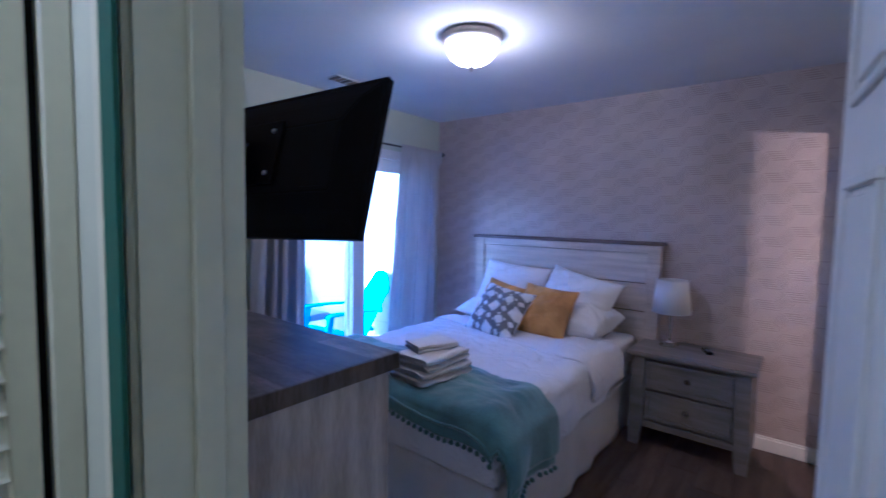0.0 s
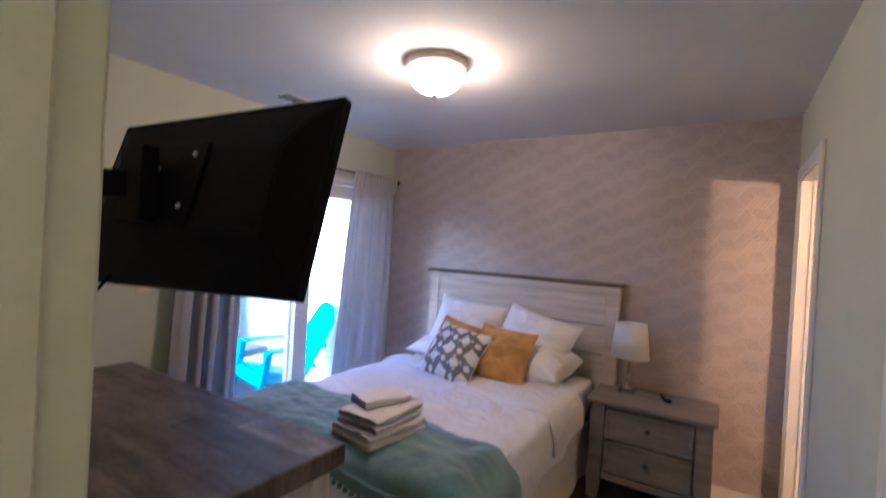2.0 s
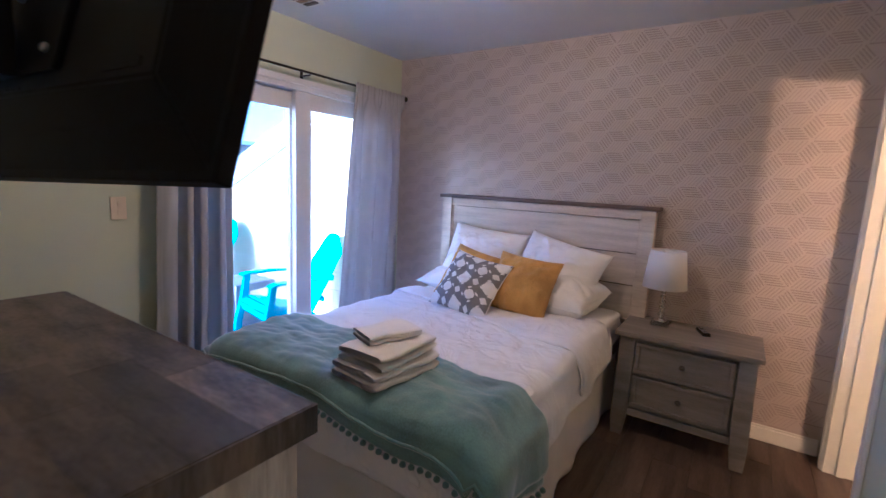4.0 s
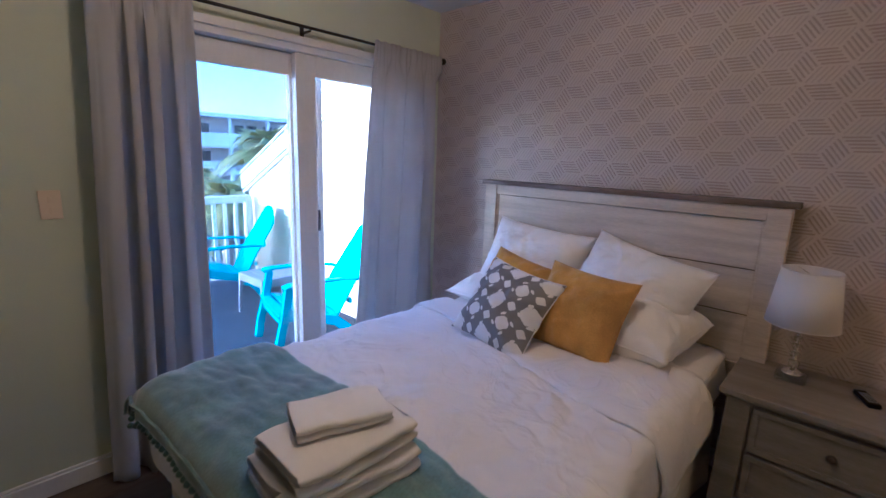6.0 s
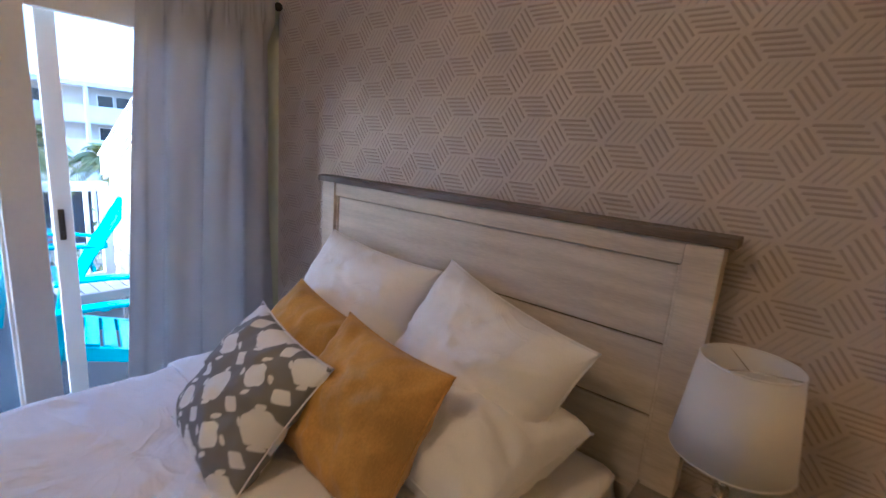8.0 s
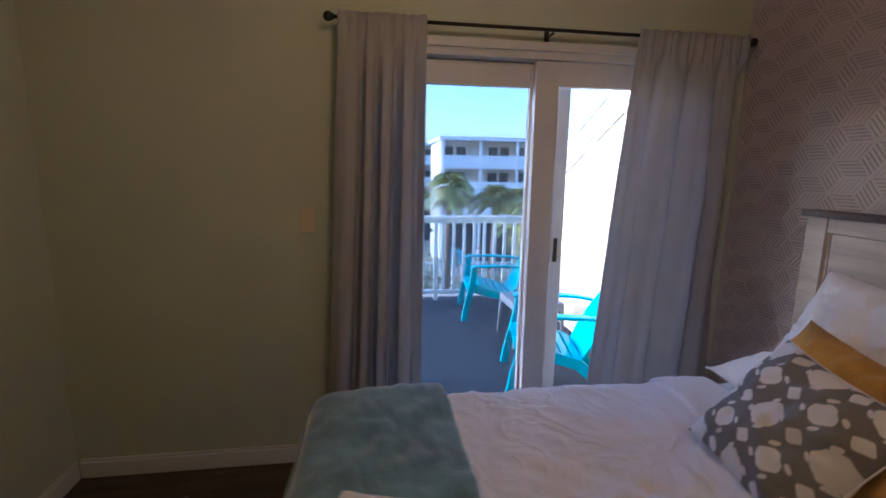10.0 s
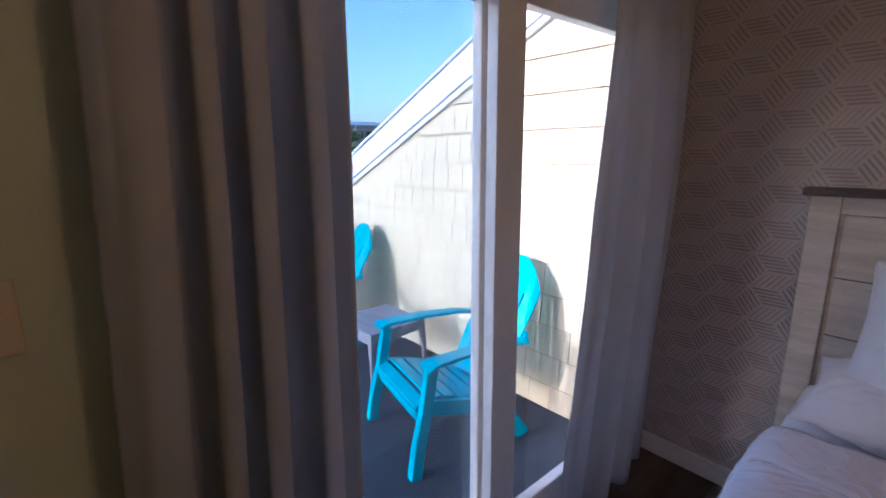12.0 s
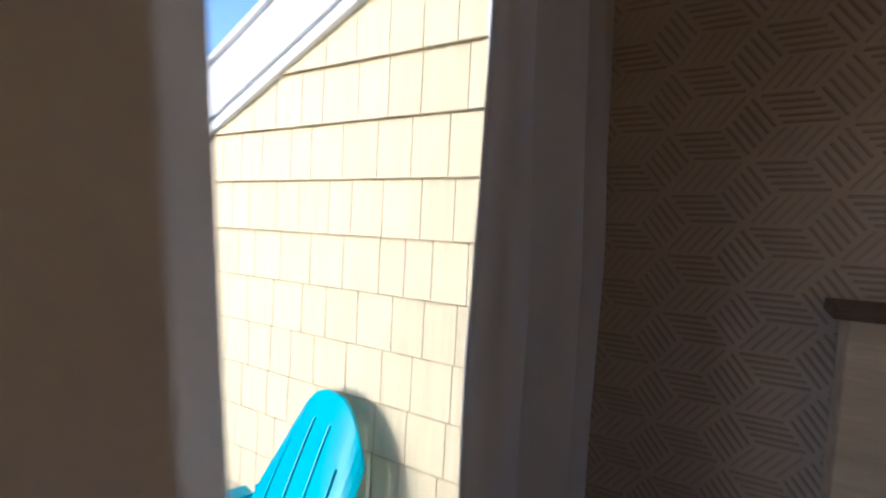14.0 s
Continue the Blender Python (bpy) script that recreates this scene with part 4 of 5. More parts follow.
# ---------- nightstand ----------
NX0, NX1, NYF, NYB, NZ = 2.05, 2.775, -0.475, -0.025, 0.632
ns = thing("nightstand", "grey-brown wooden nightstand with two drawers", "nightstand")
part("top", box(NX0, NYF, NZ - 0.026, NX1, NYB, NZ, 0.006, 3), NSW, ns)
part("moulding", box(NX0 + 0.02, NYF + 0.02, NZ - 0.040, NX1 - 0.02, NYB, NZ - 0.026, 0.004, 2), NSW, ns)
part("body", box(NX0 + 0.045, NYF + 0.05, 0.13, NX1 - 0.045, NYB, NZ - 0.04), NSW, ns)
part("apron", box(NX0 + 0.10, NYF + 0.036, 0.12, NX1 - 0.10, NYF + 0.052, 0.165, 0.002, 1), NSW, ns)


def tapered_leg(x0, y0, w, d, dx):
    """A square post that flares slightly towards its foot."""
    bm = bmesh.new()
    rings = []
    for z, k, wk in ((0.0, 1.0, 0.72), (0.10, 0.72, 0.95), (0.16, 0.6, 1.0), (NZ - 0.04, 0.0, 1.0)):
        cx, hw, hd = x0 + dx * k, w / 2 * wk, d / 2 * wk
        rings.append([bm.verts.new((cx + a * hw, y0 - 0.03 * k * (1 if y0 < -0.25 else 0) + b * hd, z)) for a, b in ((-1, -1), (1, -1), (1, 1), (-1, 1))])
    for a, b in zip(rings, rings[1:]):
        for i in range(4):
            bm.faces.new((a[i], a[(i + 1) % 4], b[(i + 1) % 4], b[i]))
    bm.faces.new(rings[0]), bm.faces.new(rings[-1])
    bmesh.ops.bevel(bm, geom=bm.edges[:], offset=0.003, segments=1, affect="EDGES")
    return bm


for x, dx in ((NX0 + 0.068, -0.012), (NX1 - 0.068, 0.012)):
    for y in (NYF + 0.055, NYB - 0.03):
        part("leg", tapered_leg(x, y, 0.085, 0.055, dx), NSW, ns)
for z0, z1 in ((0.185, 0.375), (0.392, 0.575)):
    d = part("drawer", box(NX0 + 0.118, NYF + 0.034, z0, NX1 - 0.118, NYF + 0.06, z1, 0.003, 1), NSW, ns)
    xa, xb = NX0 + 0.118, NX1 - 0.118
    for b in ((xa, z0, xb, z0 + 0.022), (xa, z1 - 0.022, xb, z1), (xa, z0 + 0.022, xa + 0.022, z1 - 0.022), (xb - 0.022, z0 + 0.022, xb, z1 - 0.022)):
        part("bead", box(b[0], NYF + 0.024, b[1], b[2], NYF + 0.034, b[3], 0.003, 2), NSW, d)
    k = part("knob", lathe([(0.006, 0), (0.006, 0.012), (0.015, 0.018), (0.016, 0.024), (0.010, 0.030), (0.001, 0.032)], 16), KNOB, d, "dark metal knob", smooth=True)
    k.matrix_world = pose((NX0 + NX1) / 2, NYF + 0.033, (z0 + z1) / 2 + 0.005, 90, 0, 0)

# ---------- table lamp ----------
tl = thing("table_lamp", "table lamp with white drum shade and crystal stem", "lamp", pose(2.245, -0.18, NZ))
bm = box(-0.052, -0.052, 0.0, 0.052, 0.052, 0.026, 0.009, 2)
part("base", bm, CRYSTAL, tl, "clear square crystal base")
part("base_plate", lathe([(0.001, 0.0261), (0.040, 0.0261), (0.034, 0.033), (0.016, 0.043), (0.009, 0.050), (0.001, 0.051)], 32), CHROME, tl, smooth=True)
for z, r in ((0.068, 0.021), (0.106, 0.019), (0.142, 0.018), (0.176, 0.016), (0.206, 0.014)):
    bm = bmesh.new()
    bmesh.ops.create_icosphere(bm, subdivisions=2, radius=r, matrix=Matrix.Translation((0, 0, z)))
    part("crystal", bm, CRYSTAL, tl, "clear faceted crystal ball")
    part("collar", lathe([(0.006, z + r - 0.003), (0.011, z + r), (0.006, z + r + 0.003)], 16), CHROME, tl, smooth=True)
part("stem", lathe([(0.0045, 0.03), (0.0045, 0.27)], 10), CHROME, tl)
S0, S1, SR0, SR1 = 0.238, 0.462, 0.124, 0.098
bm = lathe([(SR0, S0), (SR1, S1)], 48)
bmesh.ops.delete(bm, geom=[f for f in bm.faces if len(f.verts) > 4], context="FACES_ONLY")
shade = part("shade", bm, SHADE, tl, "white fabric drum shade", smooth=True)
thicken(shade, 0.002, 0)
for r, z in ((SR0, S0), (SR1, S1)):
    part("ring", tube([(r * math.cos(a), r * math.sin(a), z) for a in [k * math.pi / 24 for k in range(49)]], 0.0022, 6), SHADE, tl)
for a in range(3):
    part("spider", tube([(0, 0, S1 - 0.02), (SR1 * math.cos(a * 2.1), SR1 * math.sin(a * 2.1), S1 - 0.008)], 0.0015, 6), CHROME, tl)
part("bulb", lathe([(0.001, 0.262), (0.013, 0.264), (0.013, 0.29), (0.026, 0.32), (0.028, 0.35), (0.016, 0.372), (0.001, 0.377)], 18), PILLOW, tl, smooth=True)
# remote control
rc = thing("remote_control", "small black remote control on the nightstand", "remote control", pose(2.478, -0.19, NZ, 0, 0, 22))
part("case", box(-0.02, -0.062, 0, 0.02, 0.062, 0.017, 0.005, 3), BLACKP, rc, smooth=False)
for i in range(5):
    for j in range(3):
        part("button", box(-0.014 + j * 0.0105, -0.045 + i * 0.017, 0.017, -0.007 + j * 0.0105, -0.035 + i * 0.017, 0.0185), TABLEP, rc)

# ---------- entry door leaf, open against the right wall ----------
leaf = tagged(new("door_2"), "white six-panel entry door standing open against wall", "door", kind="structure")
LW, LT, LH = 0.74, 0.035, 2.0
leaf.matrix_world = pose(3.062, BY + 0.03, 0.012, 0, 0, 4.5)
part("slab", box(-LT, 0, 0, 0, LW, LH, 0.002, 1), TRIM, leaf)
for y0, y1 in ((0.11, 0.335), (0.405, 0.63)):
    for z0, z1 in ((0.22, 0.80), (0.93, 1.55), (1.66, 1.88)):
        p = part("panel", box(-LT - 0.006, y0 + 0.03, z0 + 0.03, -LT + 0.001, y1 - 0.03, z1 - 0.03, 0.005, 2), TRIM, leaf)
        for b in ((y0, z0, y1, z0 + 0.018), (y0, z1 - 0.018, y1, z1), (y0, z0 + 0.018, y0 + 0.018, z1 - 0.018), (y1 - 0.018, z0 + 0.018, y1, z1 - 0.018)):
            part("moulding", box(-LT - 0.008, b[0], b[1], -LT + 0.001, b[2], b[3], 0.003, 1), TRIM, p)
part("knob", lathe([(0.026, 0), (0.026, 0.006), (0.010, 0.01), (0.010, 0.03), (0.026, 0.042), (0.026, 0.056), (0.001, 0.062)], 20), NICKEL, leaf, smooth=True).matrix_world = leaf.matrix_world @ pose(-LT, LW - 0.06, 0.95, 0, -90, 0)

# ---------- hall: louvred closet door, ceiling fixture; bathroom light ----------
louv = tagged(new("door_3"), "white louvred closet door in the hall", "door", kind="structure")
LX, LY0 = 2.10, HY - 0.050
structure("wall_hall_closet", box(LX - 0.60, HY - 1.6, 0, LX - 0.50, HY, H), JAMB, "plain closet back wall", "wall")
part("stile", box(LX - 0.03, LY0 - 0.034, 0.02, LX, LY0, 2.03, 0.003, 1), JAMB, louv)
part("stile", box(LX - 0.03, LY0 - 0.62, 0.02, LX, LY0 - 0.56, 2.03, 0.003, 1), JAMB, louv)
for z in (0.02, 1.0, 1.95):
    part("rail", box(LX - 0.03, LY0 - 0.56, z, LX, LY0 - 0.034, z + 0.08), JAMB, louv)
slat = box(-0.004, -0.53, -0.028, 0.004, 0, 0.028, 0.001, 1)
first_slat = part("slat", slat, JAMB, louv)
zz, k = 0.13, 0
while zz < 1.93:
    if not 0.98 < zz < 1.10:
        mslat = Matrix.Translation((LX - 0.015, LY0 - 0.034, zz)) @ Euler((0, radians(-38), 0)).to_matrix().to_4x4()
        o = first_slat if k == 0 else new("slat", first_slat.data)
        o.parent = louv
        o.matrix_world = mslat
        k += 1
    zz += 0.046
casing("trim_closet", box(LX - 0.06, HY - 0.037, 0, LX + 0.004, HY - 0.001, 2.06, 0.003, 1), "white closet casing", JAMB)
# black filler strip that stands in for the shade inside the door gap
casing("trim_closet_gap", box(LX - 0.05, LY0 + 0.0005, 0, LX - 0.02, HY - 0.0375, 2.05), "black strip standing in for the shaded gap beside the closet door", BLACKP)
GREEN = material("dark_green_strip", (0.03, 0.10, 0.065), 0.5, 0.2)
casing("trim_entry_seal", box(EX0 - 0.016, HY - 0.026, 0, EX0 + 0.026, HY - 0.0205, EH - 0.02), "dark green strip on the entry jamb", GREEN)
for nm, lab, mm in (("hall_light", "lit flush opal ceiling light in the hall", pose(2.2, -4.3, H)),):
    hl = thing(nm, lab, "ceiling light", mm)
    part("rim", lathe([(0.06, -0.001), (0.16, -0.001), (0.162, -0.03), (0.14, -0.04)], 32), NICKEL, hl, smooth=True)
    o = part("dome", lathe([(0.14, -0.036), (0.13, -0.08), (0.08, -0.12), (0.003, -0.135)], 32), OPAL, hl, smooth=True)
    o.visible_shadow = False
vl = thing("vanity_light", "lit globe light on the bathroom wall", "wall light")
part("plate", box(3.83, -1.93, 1.88, 4.07, -1.915, 1.98, 0.004, 2), NICKEL, vl)
bm = bmesh.new()
bmesh.ops.create_uvsphere(bm, u_segments=24, v_segments=14, radius=0.06, matrix=Matrix.Translation((3.95, -1.80, 1.93)))
o = part("globe", bm, OPAL, vl, smooth=True)
o.visible_shadow = False
part("arm", tube([(3.95, -1.915, 1.93), (3.95, -1.86, 1.93)], 0.012, 10), NICKEL, vl)
structure("wall_vanity", box(3.70, -2.0, 0, 4.20, -1.931, H), JAMB, "plain bathroom pier with the wall light", "wall")
# ---------- balcony ----------
ZD = -0.045
structure("balcony_deck", box(-3.10, -2.75, ZD - 0.16, -0.152, 0.14, ZD), DECK, "dark blue-grey coated balcony deck", "floor")


def rake_z(x):
    return 0.993 + 0.456 * (x + 3.204)


bm = bmesh.new()
for y0, y1 in ((0.006, 0.14),):
    vs = [bm.verts.new((x, y, z)) for y in (y0, y1) for x, z in ((-3.16, ZD - 0.3), (-0.151, ZD - 0.3), (-0.151, rake_z(-0.151)), (-3.16, rake_z(-3.16)))]
    bm.faces.new(vs[:4]), bm.faces.new(vs[4:])
    for i in range(4):
        bm.faces.new((vs[i], vs[(i + 1) % 4], vs[4 + (i + 1) % 4], vs[4 + i]))
siding = structure("wall_balcony", bm, GAP, "cream shingled balcony side wall with white rake board", "wall")
# unseen wall stub, added to block the sun from the sliding door
bm = bmesh.new()
vs = [bm.verts.new((x, y, z)) for y in (-2.89, -2.75) for x, z in ((-0.52, ZD - 0.1), (-0.151, ZD - 0.1), (-0.151, rake_z(-0.151) + 0.25), (-0.52, rake_z(-0.52) + 0.25))]
bm.faces.new(vs[:4]), bm.faces.new(vs[4:])
for i in range(4):
    bm.faces.new((vs[i], vs[(i + 1) % 4], vs[4 + (i + 1) % 4], vs[4 + i]))
structure("wall_balcony_far", bm, SHINGLE, "unseen cream wall stub added to keep sun off the sliding door", "wall")


def rake_board(name, y0, y1, lo, hi, x0=-3.235, x1=-0.16):
    bm = bmesh.new()
    vs = [bm.verts.new((x, y, z)) for y in (y0, y1) for x, z in ((x0, rake_z(x0) + lo), (x1, rake_z(x1) + lo), (x1, rake_z(x1) + hi), (x0, rake_z(x0) + hi))]
    bm.faces.new(vs[:4]), bm.faces.new(vs[4:])
    for i in range(4):
        bm.faces.new((vs[i], vs[(i + 1) % 4], vs[4 + (i + 1) % 4], vs[4 + i]))
    return structure(name, bm, RAKE, "white painted sloping rake board", "trim")


rake_board("trim_rake", -0.05, 0.16, 0.02, 0.205)
rake_board("trim_rake_lower", -0.034, -0.004, -0.022, 0.019)
rake_board("trim_rake_cap", -0.07, 0.18, 0.206, 0.225)
SIGNR = material("faded_red_print", (0.55, 0.12, 0.10), 0.6, 0.2)
sign = thing("rake_sticker", "small faded sticker with red print bars", "sticker")
for k in range(3):
    part("bar", box(-2.74 + k * 0.035, -0.0545, rake_z(-2.7) + 0.085 + k * 0.012, -2.712 + k * 0.035, -0.0505, rake_z(-2.7) + 0.125 + k * 0.012), SIGNR, sign)
# corner board and eave brace by the house
structure("trim_corner_board", box(-0.20, -0.026, ZD, -0.152, 0.003, 2.02, 0.002, 1), RAKE, "white corner board", "trim")
bm = bmesh.new()
vs = [bm.verts.new((x, y, z)) for y in (-0.036, -0.002) for x, z in ((-0.36, 2.27), (-0.115 - 0.04, 2.06), (-0.152, 2.01), (-0.152, 2.34), (-0.36, 2.34))]
bm.faces.new(vs[:5]), bm.faces.new(vs[5:])
for i in range(5):
    bm.faces.new((vs[i], vs[(i + 1) % 5], vs[5 + (i + 1) % 5], vs[5 + i]))
structure("trim_eave", bm, RAKE, "white eave return board", "trim")
structure("wall_house_upper", box(-0.16, -3.45, H + 0.121, 3.23, 0.16, H + 0.3), SHINGLE, "cream roof edge of the house", "roof")

# railing
rail = thing("balcony_railing", "white painted balcony railing with square balusters", "railing")
RXB, RZ1 = -2.98, 0.955
part("top_rail", box(RXB - 0.04, -2.745, RZ1 - 0.04, RXB + 0.04, -0.07, RZ1, 0.006, 2), RAILP, rail)
part("under_rail", box(RXB - 0.018, -2.745, RZ1 - 0.085, RXB + 0.018, -0.07, RZ1 - 0.041, 0.003, 1), RAILP, rail)
part("bottom_rail", box(RXB - 0.025, -2.745, 0.03, RXB + 0.025, -0.07, 0.075, 0.004, 1), RAILP, rail)
for y, hw in ((-2.70, 0.04), (-1.19, 0.024), (-0.10, 0.04)):
    part("post", box(RXB - hw, y - hw, ZD, RXB + hw, y + hw, RZ1 - 0.0405, 0.004, 1), RAILP, rail)
bal = box(-0.017, -0.017, 0.075, 0.017, 0.017, RZ1 - 0.085, 0.002, 1)
fb = part("baluster", bal, RAILP, rail)
y, k = -0.245, 0
while y > -2.66:
    if abs(y + 1.19) > 0.06:
        o = fb if k == 0 else new("baluster", fb.data)
        o.parent = rail
        o.matrix_world = Matrix.Translation((RXB, y, 0))
        k += 1
    y -= 0.122

# ---------- plastic garden chairs ----------


def slat_strip(path, half_w0, half_w1, t, bm=None, off=0.0):
    """A bent board: path of (y, z) in its own plane, half widths at its ends, centred on x = off."""
    bm = bm or bmesh.new()
    n = len(path)
    rings = []
    for i, (y, z) in enumerate(path):
        a, b = path[max(i - 1, 0)], path[min(i + 1, n - 1)]
        d = Vector((b[0] - a[0], b[1] - a[1])).normalized()
        nx, nz = -d.y * t / 2, d.x * t / 2
        f = i / (n - 1)
        w = half_w0 + (half_w1 - half_w0) * f
        o = off if not isinstance(off, tuple) else off[0] + (off[1] - off[0]) * f
        rings.append([bm.verts.new((o + sx * w, y + s * nx, z + s * nz)) for sx, s in ((-1, -1), (1, -1), (1, 1), (-1, 1))])
    for a, b in zip(rings, rings[1:]):
        for i in range(4):
            bm.faces.new((a[i], a[(i + 1) % 4], b[(i + 1) % 4], b[i]))
    bm.faces.new(rings[0]), bm.faces.new(rings[-1])
    return bm


def adirondack(m, label):
    """Faces local -y. Moulded legs, slatted seat, fan back and flat arms."""
    ch = thing("garden_chair", label, "chair", m, "turquoise balcony chairs")
    for sx in (-1, 1):
        # long side rail: rear foot, seat side, front knee
        bm = slat_strip([(0.23, 0.0), (0.13, 0.14), (0.02, 0.235), (-0.12, 0.275), (-0.28, 0.315), (-0.36, 0.335)], 0.016, 0.016, 0.075, off=sx * 0.255)
        part("side_rail", bm, TEAL, ch)
        bm = slat_strip([(-0.44, 0.0), (-0.415, 0.16), (-0.37, 0.34), (-0.335, 0.555)], 0.026, 0.021, 0.06, off=(sx * 0.285, sx * 0.275))
        bmesh.ops.bevel(bm, geom=bm.edges[:], offset=0.006, segments=1, affect="EDGES")
        part("front_leg", bm, TEAL, ch)
        bm = slat_strip([(-0.385, 0.555), (-0.33, 0.572), (-0.12, 0.578), (0.10, 0.570), (0.23, 0.55)], 0.052, 0.034, 0.020, off=(sx * 0.30, sx * 0.265))
        bmesh.ops.bevel(bm, geom=bm.edges[:], offset=0.005, segments=1, affect="EDGES")
        part("armrest", bm, TEAL, ch)
    # seat slats
    seat = [(-0.395, 0.285), (-0.378, 0.345), (-0.30, 0.362), (-0.22, 0.345), (-0.14, 0.315), (-0.06, 0.285), (0.02, 0.262)]
    for i, (y, z) in enumerate(seat):
        tilt = (-75, -10, 8, 16, 20, 20, 16)[i]
        bm = box(-0.245, -0.034, -0.008, 0.245, 0.034, 0.008, 0.004, 1)
        part("seat_slat", bm, TEAL, ch).matrix_world = m @ pose(0, y, z, -tilt if i else -75, 0, 0)
    # moulded fan back: an arched plate with four long slots
    bm = bmesh.new()
    cols, slots, x = [-1.0], [], -1.0
    for k in range(5):
        for _ in range(4):
            x += 0.0925
            cols.append(x)
        if k < 4:
            slots.append(len(cols) - 1)
            x += 0.0375
            cols.append(x)
    rows = [0.0, 0.06, 0.10, 0.22, 0.34, 0.46, 0.58, 0.70, 0.80, 0.88, 0.90, 0.95, 1.0]
    grid = []
    for a in cols:
        top = 0.935 - 0.17 * abs(a) ** 2.6
        column = []
        for q in rows:
            half = 0.185 + 0.055 * math.sin(math.pi * min(1.0, q * 0.72 + 0.1)) - 0.02 * q
            column.append(bm.verts.new((a * half, 0.045 + 0.33 * q ** 0.9 - 0.03 * math.sin(math.pi * q) + 0.035 * (1 - a * a), 0.235 + (top - 0.235) * q)))
        grid.append(column)
    for i in range(len(cols) - 1):
        for j in range(len(rows) - 1):
            if i in slots and 2 <= j < (9 if i in (slots[1], slots[2]) else 8):
                continue
            bm.faces.new((grid[i][j], grid[i + 1][j], grid[i + 1][j + 1], grid[i][j + 1]))
    back = part("backrest", bm, TEAL, ch)
    thicken(back, 0.016, 0)
    bv = back.modifiers.new("soft_edge", "BEVEL")
    bv.width, bv.segments, bv.limit_method = 0.004, 2, "ANGLE"
    for z, w, yb in ((0.36, 0.19, 0.10), (0.56, 0.215, 0.185)):
        part("back_brace", box(-w - 0.03, yb + 0.05, z - 0.022, w + 0.03, yb + 0.078, z + 0.022, 0.004, 1), TEAL, ch)
    return ch


adirondack(pose(-0.80, -0.49, ZD, 0, 0, -12), "turquoise plastic slatted lounge chair near the house")
adirondack(pose(-2.42, -0.53, ZD, 0, 0, -6), "turquoise plastic slatted lounge chair by the railing")

# side table
tbl = thing("side_table", "small grey plastic slatted side table", "table", pose(-1.635, -0.49, ZD, 0, 0, 2))
TT = 0.397
for k in range(5):
    part("top_slat", box(-0.215, -0.215 + k * 0.087, TT - 0.016, 0.215, -0.215 + k * 0.087 + 0.079, TT, 0.004, 2), TABLEP, tbl)
for b in ((-0.222, -0.222, 0.222, -0.205), (-0.222, 0.205, 0.222, 0.222), (-0.222, -0.205, -0.205, 0.205), (0.205, -0.205, 0.222, 0.205)):
    part("apron", box(b[0], b[1], TT - 0.075, b[2], b[3], TT - 0.002, 0.004, 1), TABLEP, tbl)
for sx in (-1, 1):
    for sy in (-1, 1):
        bm = bmesh.new()
        rings = []
        for z, w in ((0, 0.018), (0.2, 0.024), (0.29, 0.034), (TT - 0.02, 0.05)):
            cx, cy = sx * (0.222 - w / 2 + 0.012 * (1 - z / TT)), sy * (0.222 - w / 2 + 0.012 * (1 - z / TT))
            rings.append([bm.verts.new((cx + a * w / 2, cy + b * w / 2, z)) for a, b in ((-1, -1), (1, -1), (1, 1), (-1, 1))])
        for a, b in zip(rings, rings[1:]):
            for i in range(4):
                bm.faces.new((a[i], a[(i + 1) % 4], b[(i + 1) % 4], b[i]))
        bm.faces.new(rings[0]), bm.faces.new(rings[-1])
        part("leg", bm, TABLEP, tbl)

# ---------- the distance ----------
GZ = -8.6
GROUND = material("sandy_ground", (0.34, 0.29, 0.22), 0.9, 0.4, 0.15, 3, 0.2, second=(0.10, 0.13, 0.05))
bm = bmesh.new()
bmesh.ops.create_grid(bm, x_segments=8, y_segments=8, size=2500, matrix=Matrix.Translation((0, 0, GZ)))
structure("ground", bm, GROUND, "sandy ground with grass reaching the horizon", "ground")
LEDGE = material("tan_roofing", (0.55, 0.44, 0.33), 0.9, 0.2, 3, 60, 0.3)
structure("roof_below", box(-5.0, -14, -0.75, -3.35, 9, -0.55), LEDGE, "tan roof ledge below the balcony", "roof")
structure("house_lower", box(-3.36, -14, GZ, -0.2, 9, -0.76), SHINGLE, "cream lower storeys of the house", "house")
STUCCO = material("grey_stucco", (0.62, 0.59, 0.54), 0.85, 0.1, 0.5, 12, 0.2)
PARAPET = material("white_parapet", (0.82, 0.82, 0.82), 0.8, 0.08, 0.6, 14, 0.1)
CARPORT = material("shaded_carport", (0.05, 0.052, 0.06), 0.9, 0.4, 0.4, 3, 0.2)
DARKGLASS = material("dark_window", (0.03, 0.035, 0.045), 0.1, 0.2)


